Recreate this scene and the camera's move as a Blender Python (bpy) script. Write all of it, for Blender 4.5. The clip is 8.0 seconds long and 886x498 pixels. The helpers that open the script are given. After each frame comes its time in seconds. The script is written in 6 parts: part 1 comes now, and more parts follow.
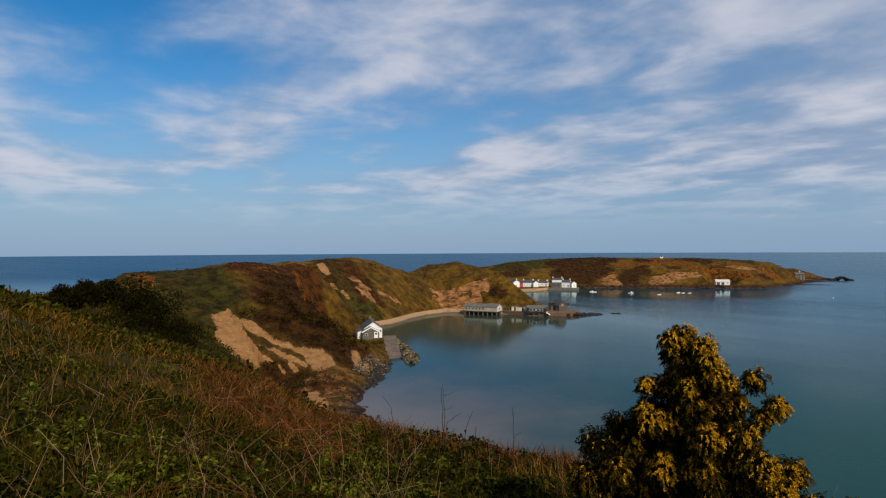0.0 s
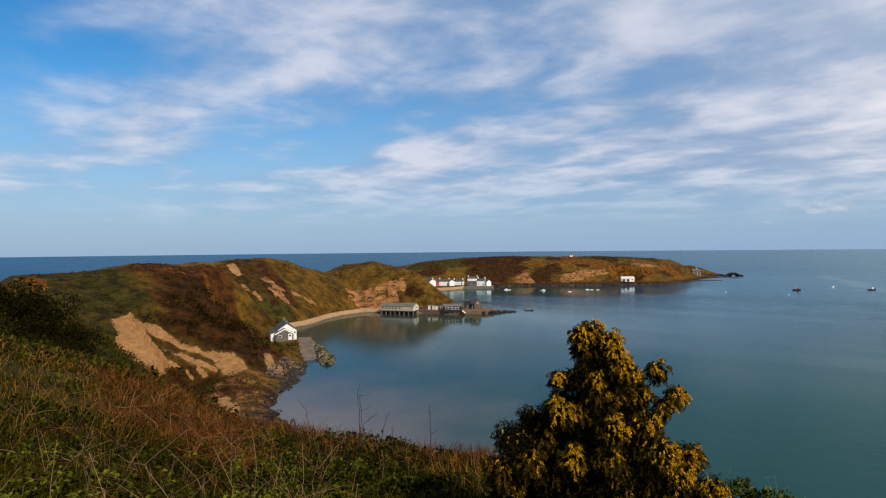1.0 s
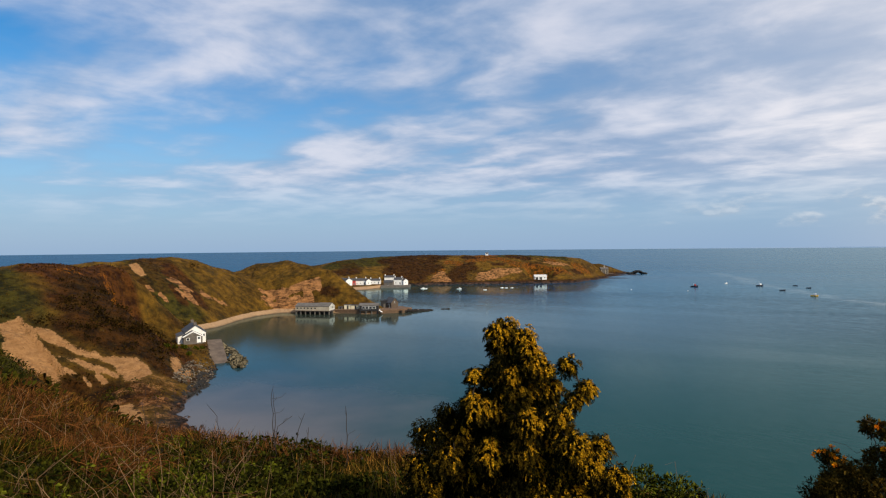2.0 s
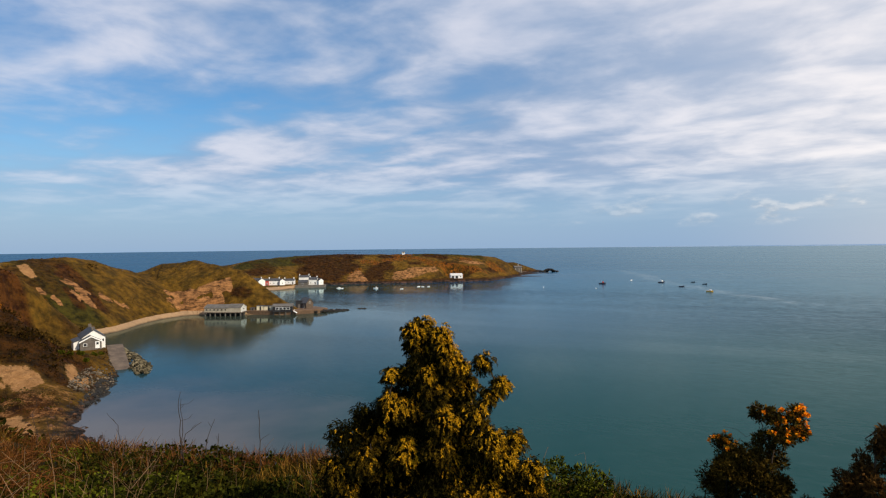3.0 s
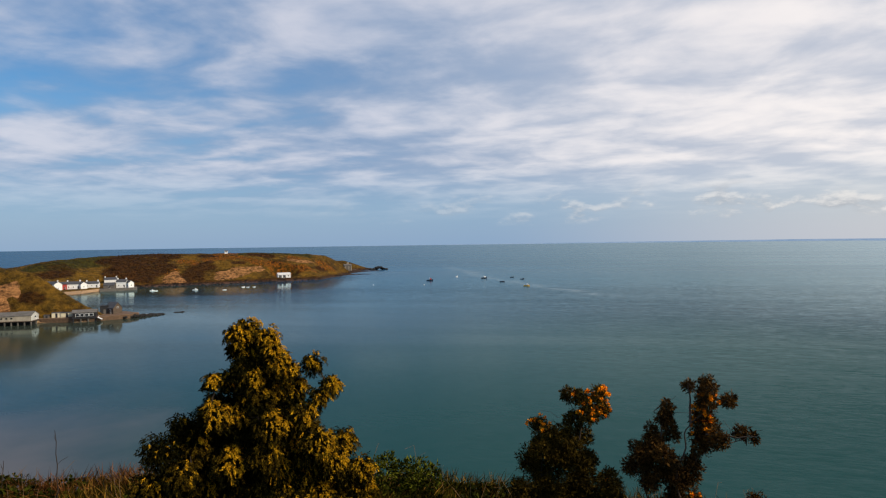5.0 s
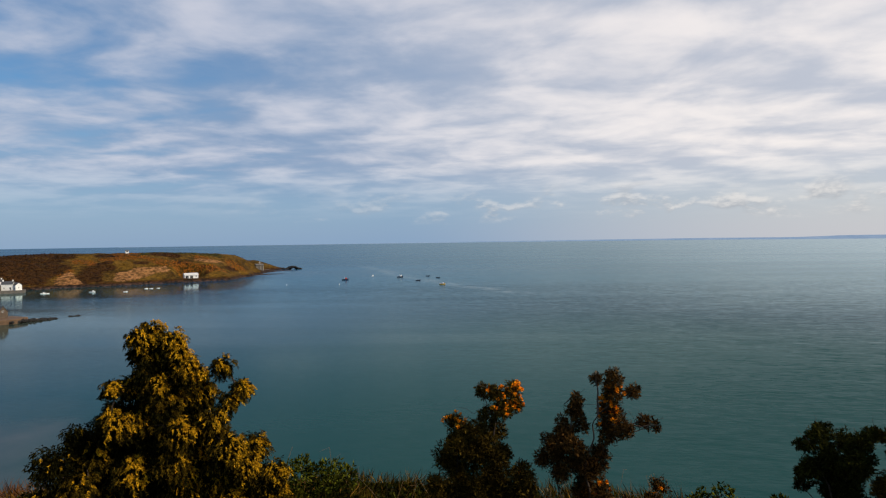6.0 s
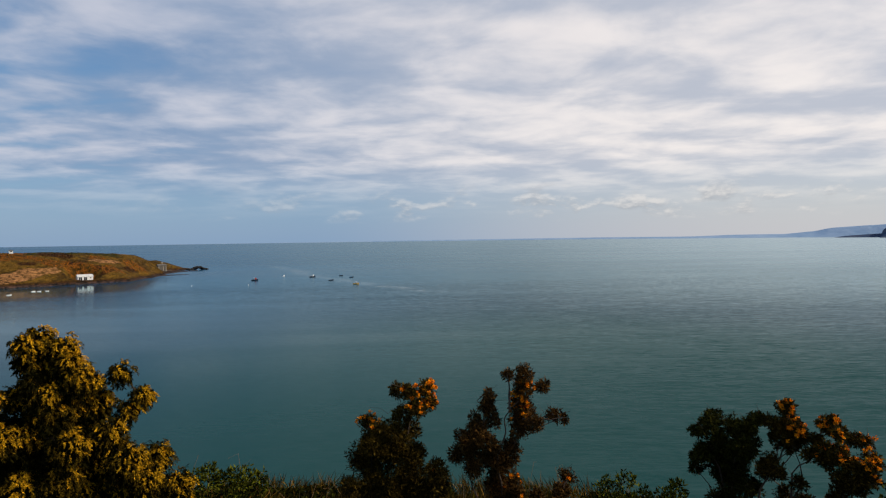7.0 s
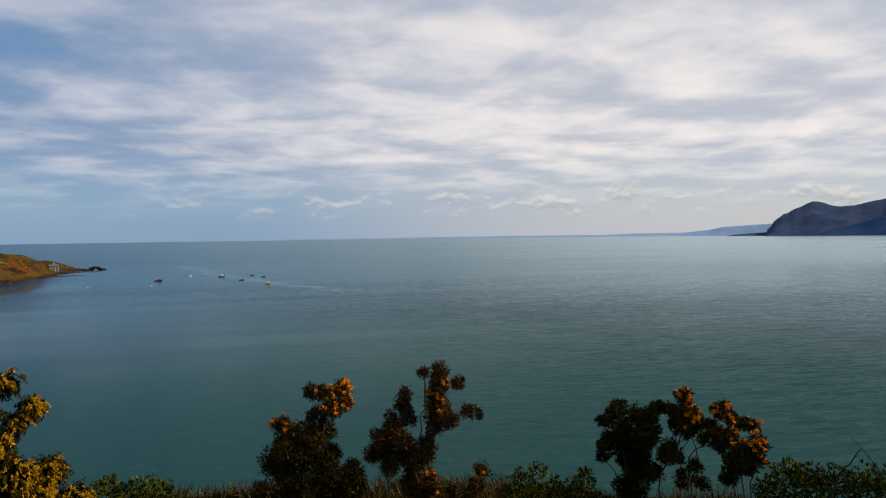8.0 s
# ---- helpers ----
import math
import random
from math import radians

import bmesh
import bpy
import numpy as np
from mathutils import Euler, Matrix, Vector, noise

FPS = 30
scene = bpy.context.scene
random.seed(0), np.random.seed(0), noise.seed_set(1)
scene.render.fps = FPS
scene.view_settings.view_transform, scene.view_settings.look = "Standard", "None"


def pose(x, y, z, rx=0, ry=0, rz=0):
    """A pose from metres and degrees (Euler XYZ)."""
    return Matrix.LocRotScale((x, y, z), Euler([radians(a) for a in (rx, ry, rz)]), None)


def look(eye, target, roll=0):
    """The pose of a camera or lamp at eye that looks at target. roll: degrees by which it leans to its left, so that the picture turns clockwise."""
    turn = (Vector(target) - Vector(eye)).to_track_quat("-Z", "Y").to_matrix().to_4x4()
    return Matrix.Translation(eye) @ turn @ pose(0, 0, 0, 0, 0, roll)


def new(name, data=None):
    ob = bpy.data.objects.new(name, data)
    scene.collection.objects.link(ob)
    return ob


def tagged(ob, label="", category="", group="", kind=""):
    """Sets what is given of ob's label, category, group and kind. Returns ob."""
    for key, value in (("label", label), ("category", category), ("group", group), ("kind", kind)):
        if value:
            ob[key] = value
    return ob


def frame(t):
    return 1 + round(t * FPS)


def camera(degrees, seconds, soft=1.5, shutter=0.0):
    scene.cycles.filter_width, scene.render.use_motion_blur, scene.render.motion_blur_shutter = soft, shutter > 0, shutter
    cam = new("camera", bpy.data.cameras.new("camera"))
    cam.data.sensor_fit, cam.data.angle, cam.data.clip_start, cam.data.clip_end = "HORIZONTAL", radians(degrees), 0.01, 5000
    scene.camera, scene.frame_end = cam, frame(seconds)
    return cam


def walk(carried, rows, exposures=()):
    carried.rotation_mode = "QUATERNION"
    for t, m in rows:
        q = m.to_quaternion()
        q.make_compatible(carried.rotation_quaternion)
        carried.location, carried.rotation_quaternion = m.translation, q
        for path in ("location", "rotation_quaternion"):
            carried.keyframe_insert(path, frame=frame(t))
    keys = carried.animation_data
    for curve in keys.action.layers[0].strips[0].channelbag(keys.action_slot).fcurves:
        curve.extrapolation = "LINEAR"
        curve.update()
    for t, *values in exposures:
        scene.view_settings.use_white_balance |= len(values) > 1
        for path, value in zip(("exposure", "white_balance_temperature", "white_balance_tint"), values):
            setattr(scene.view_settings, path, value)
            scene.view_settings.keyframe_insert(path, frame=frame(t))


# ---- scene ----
cam = camera(70.3, 8.0, 1.2)
EYE = (0.0, 0.0, 33.0)
# seconds, yaw, pitch, roll: a slow pan to the right on a fixed stand
PAN = [(0.0, 2.19, 0.026, 0.308), (0.5, -1.63, -0.024, 0.482), (1.0, -5.42, -0.087, 0.550), (1.5, -9.21, -0.176, 0.543), (3.0, -20.56, -0.412, 0.586), (3.5, -24.39, -0.502, 0.661), (4.0, -28.09, -0.560, 0.633), (4.5, -32.07, -0.655, 0.683), (6.0, -43.62, -0.963, 0.748), (6.5, -47.56, -1.044, 0.688), (7.0, -51.45, -1.136, 0.714), (7.5, -55.17, -1.246, 0.678), (8.0, -59.13, -1.366, 0.684)]
walk(cam, [(t, pose(*EYE, 90 + p, r, w)) for t, w, p, r in PAN],
     exposures=[(0.0, -0.40), (0.5, -0.21), (1.5, -0.13), (3.0, -0.13), (4.5, -0.22), (6.0, -0.33), (7.0, -0.38), (8.0, -0.41)])

# ---- light ----
SUN_BEARING, SUN_HEIGHT = 148.0, 36.0


def bearing(az, dist, z=0.0):
    """Place at a compass-like bearing (degrees, clockwise from y) and distance from the stand."""
    a = radians(az)
    return Vector((dist * math.sin(a), dist * math.cos(a), z))


sun_data = bpy.data.lights.new("sun", "SUN")
sun_data.energy, sun_data.angle, sun_data.color = 4.6, radians(0.6), (1.0, 0.86, 0.66)
sun = new("sun", sun_data)
sun.matrix_world = look(bearing(SUN_BEARING, 100, 100 * math.tan(radians(SUN_HEIGHT))), (0, 0, 0))

world = bpy.data.worlds.new("sky")
scene.world = world
world.use_nodes = True


class Nodes:
    """Short hand for building node trees."""

    def __init__(self, tree):
        self.tree = tree
        tree.nodes.clear()

    def add(self, kind, ins=None, **attrs):
        n = self.tree.nodes.new(kind)
        for k, v in attrs.items():
            setattr(n, k, v)
        for k, v in (ins or {}).items():
            self.put(n.inputs[k], v)
        return n

    def put(self, socket, v):
        if isinstance(v, bpy.types.NodeSocket):
            self.tree.links.new(v, socket)
        elif isinstance(v, bpy.types.Node):
            self.tree.links.new(v.outputs[0], socket)
        else:
            socket.default_value = v

    def math(self, op, a, b=0.0, c=0.0, clamp=False):
        return self.add("ShaderNodeMath", {0: a, 1: b, 2: c}, operation=op, use_clamp=clamp).outputs[0]

    def vmath(self, op, a, b=(0, 0, 0)):
        n = self.add("ShaderNodeVectorMath", {0: a, 1: b}, operation=op)
        return n.outputs["Value"] if op in ("DOT_PRODUCT", "LENGTH", "DISTANCE") else n.outputs[0]

    def noise(self, vec, scale, detail=4.0, rough=0.55, distort=0.0):
        return self.add("ShaderNodeTexNoise", {"Vector": vec, "Scale": scale, "Detail": detail, "Roughness": rough,
                                               "Distortion": distort}).outputs[0]

    def span(self, v, a, b, c=0.0, d=1.0, smooth=True):
        return self.add("ShaderNodeMapRange", {0: v, 1: a, 2: b, 3: c, 4: d},
                        interpolation_type="SMOOTHSTEP" if smooth else "LINEAR").outputs[0]

    def mix(self, f, a, b, mode="MIX"):
        n = self.add("ShaderNodeMix", data_type="RGBA", blend_type=mode)
        self.put(n.inputs[0], f)
        for s, v in ((n.inputs[6], a), (n.inputs[7], b)):
            self.put(s, (*v, 1.0) if isinstance(v, tuple) and len(v) == 3 else v)
        return n.outputs[2]

    def sep(self, v):
        return self.add("ShaderNodeSeparateXYZ", {0: v}).outputs

    def comb(self, x, y, z):
        return self.add("ShaderNodeCombineXYZ", {0: x, 1: y, 2: z}).outputs[0]


def build_sky():
    n = Nodes(world.node_tree)
    ray = n.add("ShaderNodeTexCoord").outputs["Generated"]
    x, y, z = n.sep(ray)
    up = n.math("MAXIMUM", z, 0.0)
    sky = n.add("ShaderNodeTexSky", sky_type="NISHITA", sun_disc=False, sun_elevation=radians(SUN_HEIGHT),
                sun_rotation=radians(SUN_BEARING), air_density=1.0, dust_density=0.2, ozone_density=3.0).outputs[0]
    sky = n.add("ShaderNodeHueSaturation", {"Saturation": 1.42, "Value": 1.3, "Color": sky}).outputs[0]
    # high streaky cloud sheet on a flat layer, drawn out along one wind
    flat = n.math("ADD", up, 0.10)
    px, py = n.math("DIVIDE", x, flat), n.math("DIVIDE", y, flat)
    wind = bearing(-34, 1.0)
    u = n.math("ADD", n.math("MULTIPLY", px, wind.x), n.math("MULTIPLY", py, wind.y))
    v = n.math("ADD", n.math("MULTIPLY", px, wind.y), n.math("MULTIPLY", py, -wind.x))
    sheet = n.noise(n.comb(n.math("MULTIPLY", u, 0.36), v, 0.0), 0.85, 4.0, 0.48, 0.3)
    puffs = n.noise(n.comb(n.math("MULTIPLY", u, 0.95), v, 3.7), 2.1, 6.0, 0.52, 0.2)
    broad = n.noise(n.comb(n.math("MULTIPLY", u, 0.5), v, 8.0), 0.45, 3.0, 0.5)
    east = n.vmath("DOT_PRODUCT", ray, tuple(bearing(95, 1.0)))
    cover = n.math("ADD", n.math("MULTIPLY", sheet, 0.64), n.math("MULTIPLY", puffs, 0.36))
    cover = n.math("ADD", cover, n.math("MULTIPLY", n.math("SUBTRACT", broad, 0.5), 0.06))
    cover = n.math("ADD", cover, n.math("MULTIPLY_ADD", east, 0.14, 0.060))
    cover = n.math("ADD", cover, n.span(east, 0.15, 0.55, 0.0, 0.05))
    veil = n.span(cover, 0.36, 0.62)
    veil = n.math("MULTIPLY", n.math("MULTIPLY", veil, n.span(z, 0.02, 0.13)), 0.92)
    lit = n.span(n.math("ADD", n.math("MULTIPLY", puffs, 0.6), n.math("MULTIPLY", sheet, 0.4)), 0.39, 0.64)
    shade = n.mix(n.span(east, 0.3, 0.98), (3.0, 4.3, 6.5), (7.0, 7.3, 8.2))
    bright = n.mix(n.span(east, 0.3, 0.98), (7.8, 8.0, 9.1), (12.4, 11.5, 11.0))
    haze = n.mix(n.span(east, 0.55, 1.05), (2.8, 4.5, 7.0), (7.4, 7.4, 7.9))
    clear = n.mix(n.span(z, -0.02, 0.30, 0.92, 0.0), sky, haze)
    col = n.mix(veil, clear, n.mix(lit, shade, bright))
    # small heaps of cloud low over the bay
    az = n.math("ARCTAN2", x, y)
    heap, above = (n.noise(n.comb(n.math("MULTIPLY", az, 11.0), 4.0, n.math("MULTIPLY", n.math("ADD", z, lift), 28.0)), 1.0, 7.0, 0.58, 0.1) for lift in (0.0, 0.007))
    rounded = n.mix(n.span(n.math("SUBTRACT", heap, above), -0.06, 0.10), (5.0, 5.2, 5.6), (11.0, 10.4, 9.8))
    band = n.math("MULTIPLY", n.span(z, 0.020, 0.034), n.span(z, 0.055, 0.095, 1.0, 0.0))
    band = n.math("MULTIPLY", band, n.span(az, 0.25, 1.2))
    col = n.mix(n.math("MULTIPLY", n.math("MULTIPLY", n.span(heap, 0.50, 0.64), band), 0.55), col, rounded)
    bg = n.add("ShaderNodeBackground", {"Color": col, "Strength": 0.1})
    n.add("ShaderNodeOutputWorld", {"Surface": bg})


build_sky()

# ---- materials ----


def material(name):
    m = bpy.data.materials.new(name)
    m.use_nodes = True
    return m, Nodes(m.node_tree)


def finish(n, colour, rough=0.9, bump=None, bump_dist=0.02, bump_strength=0.6, metallic=0.0, spec=0.3, extra=None):
    ins = {"Base Color": (*colour, 1.0) if isinstance(colour, tuple) and len(colour) == 3 else colour,
           "Roughness": rough, "Metallic": metallic, "Specular IOR Level": spec}
    if bump is not None:
        ins["Normal"] = n.add("ShaderNodeBump", {"Height": bump, "Distance": bump_dist, "Strength": bump_strength}).outputs[0]
    ins.update(extra or {})
    p = n.add("ShaderNodeBsdfPrincipled", ins)
    n.add("ShaderNodeOutputMaterial", {"Surface": p.outputs[0]})


def plain(name, colour, rough=0.7, vary=0.25, scale=6.0, bump_dist=0.01, metallic=0.0, spec=0.35):
    """A surface with stains at a large scale and grain at a small one."""
    m, n = material(name)
    pos = n.add("ShaderNodeTexCoord").outputs["Object"]
    a, b = n.noise(pos, scale * 0.25, 4.0), n.noise(pos, scale * 3.0, 5.0, 0.65)
    f = n.math("ADD", n.math("MULTIPLY", a, 0.6), n.math("MULTIPLY", b, 0.4))
    lo = tuple(c * (1 - vary) for c in colour)
    hi = tuple(min(1.0, c * (1 + vary)) for c in colour)
    finish(n, n.mix(n.span(f, 0.3, 0.7), lo, hi), rough, b, bump_dist, 0.5, metallic, spec)
    return m


def foliage(name, dark, light, rough=0.8, share=1.8):
    """Leaves that differ from one to the next."""
    m, n = material(name)
    rnd = n.add("ShaderNodeNewGeometry").outputs["Random Per Island"]
    pos = n.add("ShaderNodeTexCoord").outputs["Object"]
    f = n.math("ADD", n.math("MULTIPLY", n.math("POWER", rnd, share), 0.75), n.math("MULTIPLY", n.noise(pos, 2.0, 3.0), 0.45))
    finish(n, n.mix(n.span(f, 0.15, 0.95, smooth=False), dark, light), rough, spec=0.02)
    return m


def ground_material():
    m, n = material("coast_ground")
    pos = n.add("ShaderNodeTexCoord").outputs["Object"]
    att = {k: n.add("ShaderNodeAttribute", attribute_name=k).outputs["Fac"] for k in ("sand", "heath", "rock", "grass", "bloom", "strand")}
    big, mid, fine = n.noise(pos, 0.05, 5.0, 0.6), n.noise(pos, 0.35, 6.0, 0.65), n.noise(pos, 2.2, 5.0, 0.7)
    clump = n.noise(pos, 0.16, 7.0, 0.7)
    turf = n.mix(n.span(n.math("ADD", mid, n.math("MULTIPLY", big, 0.6)), 0.55, 1.05), (0.042, 0.022, 0.004), (0.215, 0.112, 0.013))
    turf = n.mix(n.span(clump, 0.45, 0.66, 0.0, 0.6), turf, (0.022, 0.020, 0.005))
    green = n.mix(n.span(mid, 0.35, 0.65), (0.014, 0.013, 0.002), (0.070, 0.056, 0.007))
    base = n.mix(att["grass"], turf, green)
    bracken = n.mix(n.span(n.math("ADD", mid, n.math("MULTIPLY", clump, 0.6)), 0.6, 1.0), (0.007, 0.004, 0.0012), (0.066, 0.026, 0.004))
    drift = n.noise(pos, 0.028, 4.0, 0.6, 0.4)
    near_hills = n.span(n.vmath("LENGTH", pos), 240.0, 420.0, 0.75, 0.2)
    bracken = n.mix(n.math("MULTIPLY", n.span(drift, 0.43, 0.60), near_hills), bracken, n.mix(n.span(mid, 0.35, 0.65), (0.030, 0.009, 0.0025), (0.135, 0.047, 0.008)))
    base = n.mix(n.math("ADD", att["heath"], n.math("MULTIPLY", n.math("SUBTRACT", clump, 0.5), n.math("MULTIPLY", att["heath"], 1.4)), clamp=True), base, bracken)
    gorse = n.mix(n.span(fine, 0.42, 0.6), (0.035, 0.018, 0.004), (0.34, 0.105, 0.010))
    base = n.mix(n.math("MULTIPLY", att["bloom"], n.span(mid, 0.42, 0.55)), base, gorse)
    band = n.noise(n.vmath("MULTIPLY", pos, (0.16, 0.16, 0.9)), 1.0, 7.0, 0.7, 1.0)
    stone = n.mix(n.span(n.math("ADD", n.math("MULTIPLY", band, 0.6), n.math("MULTIPLY", mid, 0.4)), 0.36, 0.62), (0.045, 0.020, 0.008), (0.50, 0.235, 0.085))
    edge = n.math("ADD", n.math("MULTIPLY", n.math("SUBTRACT", mid, 0.5), 1.7), n.math("MULTIPLY", n.math("SUBTRACT", fine, 0.5), 2.0))
    z = n.sep(n.add("ShaderNodeNewGeometry").outputs["Position"])[2]
    shore = n.math("MULTIPLY", att["strand"], n.span(n.math("ADD", z, n.math("MULTIPLY", mid, 0.6)), 2.0, 2.5, 1.0, 0.0))
    sandy = n.math("MAXIMUM", att["sand"], shore)
    base = n.mix(n.span(n.math("ADD", att["rock"], n.math("MULTIPLY", edge, att["rock"])), 0.35, 0.6), base, stone)
    grain = n.noise(n.vmath("MULTIPLY", pos, (1.0, 1.0, 0.25)), 0.5, 6.0, 0.7)
    sand = n.mix(n.span(n.math("ADD", n.math("MULTIPLY", fine, 0.3), n.math("MULTIPLY", grain, 0.7)), 0.35, 0.65), (0.30, 0.148, 0.055), (0.47, 0.25, 0.10))
    sand = n.mix(n.math("MULTIPLY", shore, 0.8), sand, n.mix(grain, (0.36, 0.225, 0.125), (0.58, 0.40, 0.24)))
    base = n.mix(n.span(n.math("ADD", sandy, n.math("MULTIPLY", edge, att["sand"])), 0.4, 0.6), base, sand)
    black = n.math("MULTIPLY", z, n.span(n.vmath("LENGTH", pos), 525.0, 545.0, 1.0, 0.5))
    wet = n.span(n.math("ADD", n.math("MULTIPLY_ADD", sandy, 0.5, black), n.math("MULTIPLY", mid, 0.8)), 0.7, 1.6)
    base = n.mix(wet, n.mix(sandy, n.mix(n.span(n.math("ADD", mid, n.math("MULTIPLY", fine, 0.5)), 0.65, 0.9), (0.010, 0.009, 0.008), (0.105, 0.060, 0.042)), (0.10, 0.065, 0.04)), base)
    relief = n.math("ADD", n.math("MULTIPLY", clump, 2.0), n.math("ADD", mid, n.math("MULTIPLY", fine, 0.3)))
    finish(n, base, 0.95, relief, 1.6, 1.0, spec=0.1)
    return m


def sea_material():
    m, n = material("sea_water")
    pos = n.add("ShaderNodeTexCoord").outputs["Object"]
    x, y, z = n.sep(pos)
    swirl = n.noise(n.vmath("MULTIPLY", pos, (0.6, 1.0, 1.0)), 0.006, 6.0, 0.6, 0.8)
    streak = n.noise(n.comb(n.math("MULTIPLY", n.math("SUBTRACT", x, y), 0.14), n.math("ADD", x, y), 0.0), 0.008, 4.0, 0.55, 0.5)
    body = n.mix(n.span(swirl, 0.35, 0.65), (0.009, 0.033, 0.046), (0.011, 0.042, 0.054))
    # the distance tint of the far sea is put into its colour, bluest westward
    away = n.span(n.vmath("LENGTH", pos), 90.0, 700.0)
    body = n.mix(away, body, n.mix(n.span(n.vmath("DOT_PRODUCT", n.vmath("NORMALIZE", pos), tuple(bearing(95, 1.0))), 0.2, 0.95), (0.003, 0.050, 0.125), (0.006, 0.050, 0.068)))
    sandbed = n.span(n.vmath("DISTANCE", pos, (120.0, 50.0, 0.0)), 60.0, 190.0, 1.0, 0.0)
    body = n.mix(sandbed, body, (0.003, 0.043, 0.040))
    shoal = n.span(n.math("ADD", n.vmath("DISTANCE", pos, (-22.0, 119.0, 0.0)), n.math("MULTIPLY", n.noise(pos, 0.05), 40.0)), 26.0, 84.0, 1.0, 0.0)
    body = n.mix(n.math("MULTIPLY", shoal, 0.75), body, (0.145, 0.118, 0.115))
    # a broken line of foam where a current runs past the point
    line, foam = [(453.0, 616.0), (414.0, 530.0), (364.0, 443.0), (318.0, 332.0), (292.0, 242.0)], 0.0
    stir = n.add("ShaderNodeVectorMath", {0: n.add("ShaderNodeTexNoise", {"Vector": pos, "Scale": 0.03, "Detail": 3.0}).outputs[1], 1: (24.0, 24.0, 0.0), 2: (-12.0, -12.0, 0.0)}, operation="MULTIPLY_ADD").outputs[0]
    near_by = n.vmath("ADD", pos, stir)
    for (ax, ay), (bx, by) in zip(line[:-1], line[1:]):
        long = math.hypot(bx - ax, by - ay)
        run = n.vmath("DOT_PRODUCT", n.vmath("SUBTRACT", near_by, (ax, ay, 0.0)), ((bx - ax) / long, (by - ay) / long, 0.0))
        run = n.math("MINIMUM", n.math("MAXIMUM", run, 0.0), long)
        spot = n.comb(n.math("MULTIPLY_ADD", run, (bx - ax) / long, ax), n.math("MULTIPLY_ADD", run, (by - ay) / long, ay), 0.0)
        foam = n.math("MAXIMUM", foam, n.span(n.vmath("DISTANCE", near_by, spot), 0.5, 13.0, 1.0, 0.0))
    foam = n.math("MULTIPLY", foam, n.span(n.noise(pos, 0.09, 5.0, 0.6), 0.38, 0.62))
    body = n.mix(n.math("MULTIPLY", foam, 0.42), body, (0.26, 0.29, 0.30))
    # reflections of the brown-green shore painted into the water of cove and harbour
    cove_reflection = n.span(n.vmath("DISTANCE", pos, (-2.0, 312.0, 0.0)), 40.0, 175.0, 1.0, 0.0)
    body = n.mix(n.math("MULTIPLY", cove_reflection, 0.85), body, (0.040, 0.044, 0.026))
    harbour = n.span(n.vmath("DISTANCE", pos, (88.0, 505.0, 0.0)), 30.0, 120.0, 1.0, 0.0)
    body = n.mix(n.math("MULTIPLY", harbour, 0.8), body, (0.010, 0.040, 0.030))
    crest = bearing(54, 1.0)
    across = n.math("ADD", n.math("MULTIPLY", x, crest.x), n.math("MULTIPLY", y, crest.y))
    along = n.math("SUBTRACT", n.math("MULTIPLY", y, crest.x), n.math("MULTIPLY", x, crest.y))
    fine = n.noise(n.comb(n.math("MULTIPLY", across, 1.5), n.math("MULTIPLY", along, 0.28), 0.0), 1.0, 5.0, 0.65, 0.9)
    wide = n.noise(n.vmath("MULTIPLY", pos, (0.4, 1.0, 1.0)), 0.12, 4.0, 0.6)
    calm = n.span(streak, 0.42, 0.62, 0.35, 1.0)
    sheltered = n.span(n.vmath("DISTANCE", pos, (0.0, 230.0, 0.0)), 100.0, 280.0, 0.18, 1.0)
    sheltered = n.math("MINIMUM", sheltered, n.span(n.vmath("DISTANCE", pos, (130.0, 500.0, 0.0)), 60.0, 150.0, 0.22, 1.0))
    waves = n.math("MULTIPLY", n.math("MULTIPLY", n.math("ADD", n.math("MULTIPLY", fine, 0.3), n.math("MULTIPLY", wide, 0.5)), calm), n.math("MULTIPLY", sheltered, n.span(n.vmath("LENGTH", pos), 150.0, 750.0, 1.0, 0.3)))
    rough = n.math("MULTIPLY", n.span(streak, 0.45, 0.62, 0.12, 0.18), n.math("ADD", n.math("MULTIPLY", sheltered, 0.65), 0.35))
    rough = n.math("MULTIPLY", rough, n.span(n.vmath("LENGTH", pos), 350.0, 1000.0, 1.0, 2.1))
    normal = n.add("ShaderNodeBump", {"Height": waves, "Distance": 0.7, "Strength": 0.7}).outputs[0]
    # wave faces keep a rough sea from turning into a full mirror at grazing angles
    fres = n.add("ShaderNodeFresnel", {"IOR": 1.33}).outputs[0]
    open_sea = n.span(n.vmath("DISTANCE", pos, (0.0, 230.0, 0.0)), 130.0, 290.0)
    ripple = n.math("MULTIPLY", n.math("SUBTRACT", n.span(fine, 0.34, 0.66, 0.0, 1.0), 0.45), n.math("MULTIPLY", n.math("MULTIPLY_ADD", open_sea, 0.7, 0.15), n.span(n.vmath("LENGTH", pos), 250.0, 900.0, 1.0, 0.12)))
    swell = n.noise(n.comb(n.math("MULTIPLY", across, 0.42), n.math("MULTIPLY", along, 0.06), 5.0), 1.0, 3.0, 0.6, 0.6)
    swell = n.math("MULTIPLY", n.math("SUBTRACT", swell, 0.5), n.math("MULTIPLY", open_sea, n.span(n.vmath("LENGTH", pos), 150.0, 700.0, 1.7, 0.3)))
    ripple = n.math("ADD", ripple, swell)
    fres = n.math("MULTIPLY", fres, n.math("ADD", ripple, n.span(streak, 0.42, 0.62, 1.06, 0.95)))
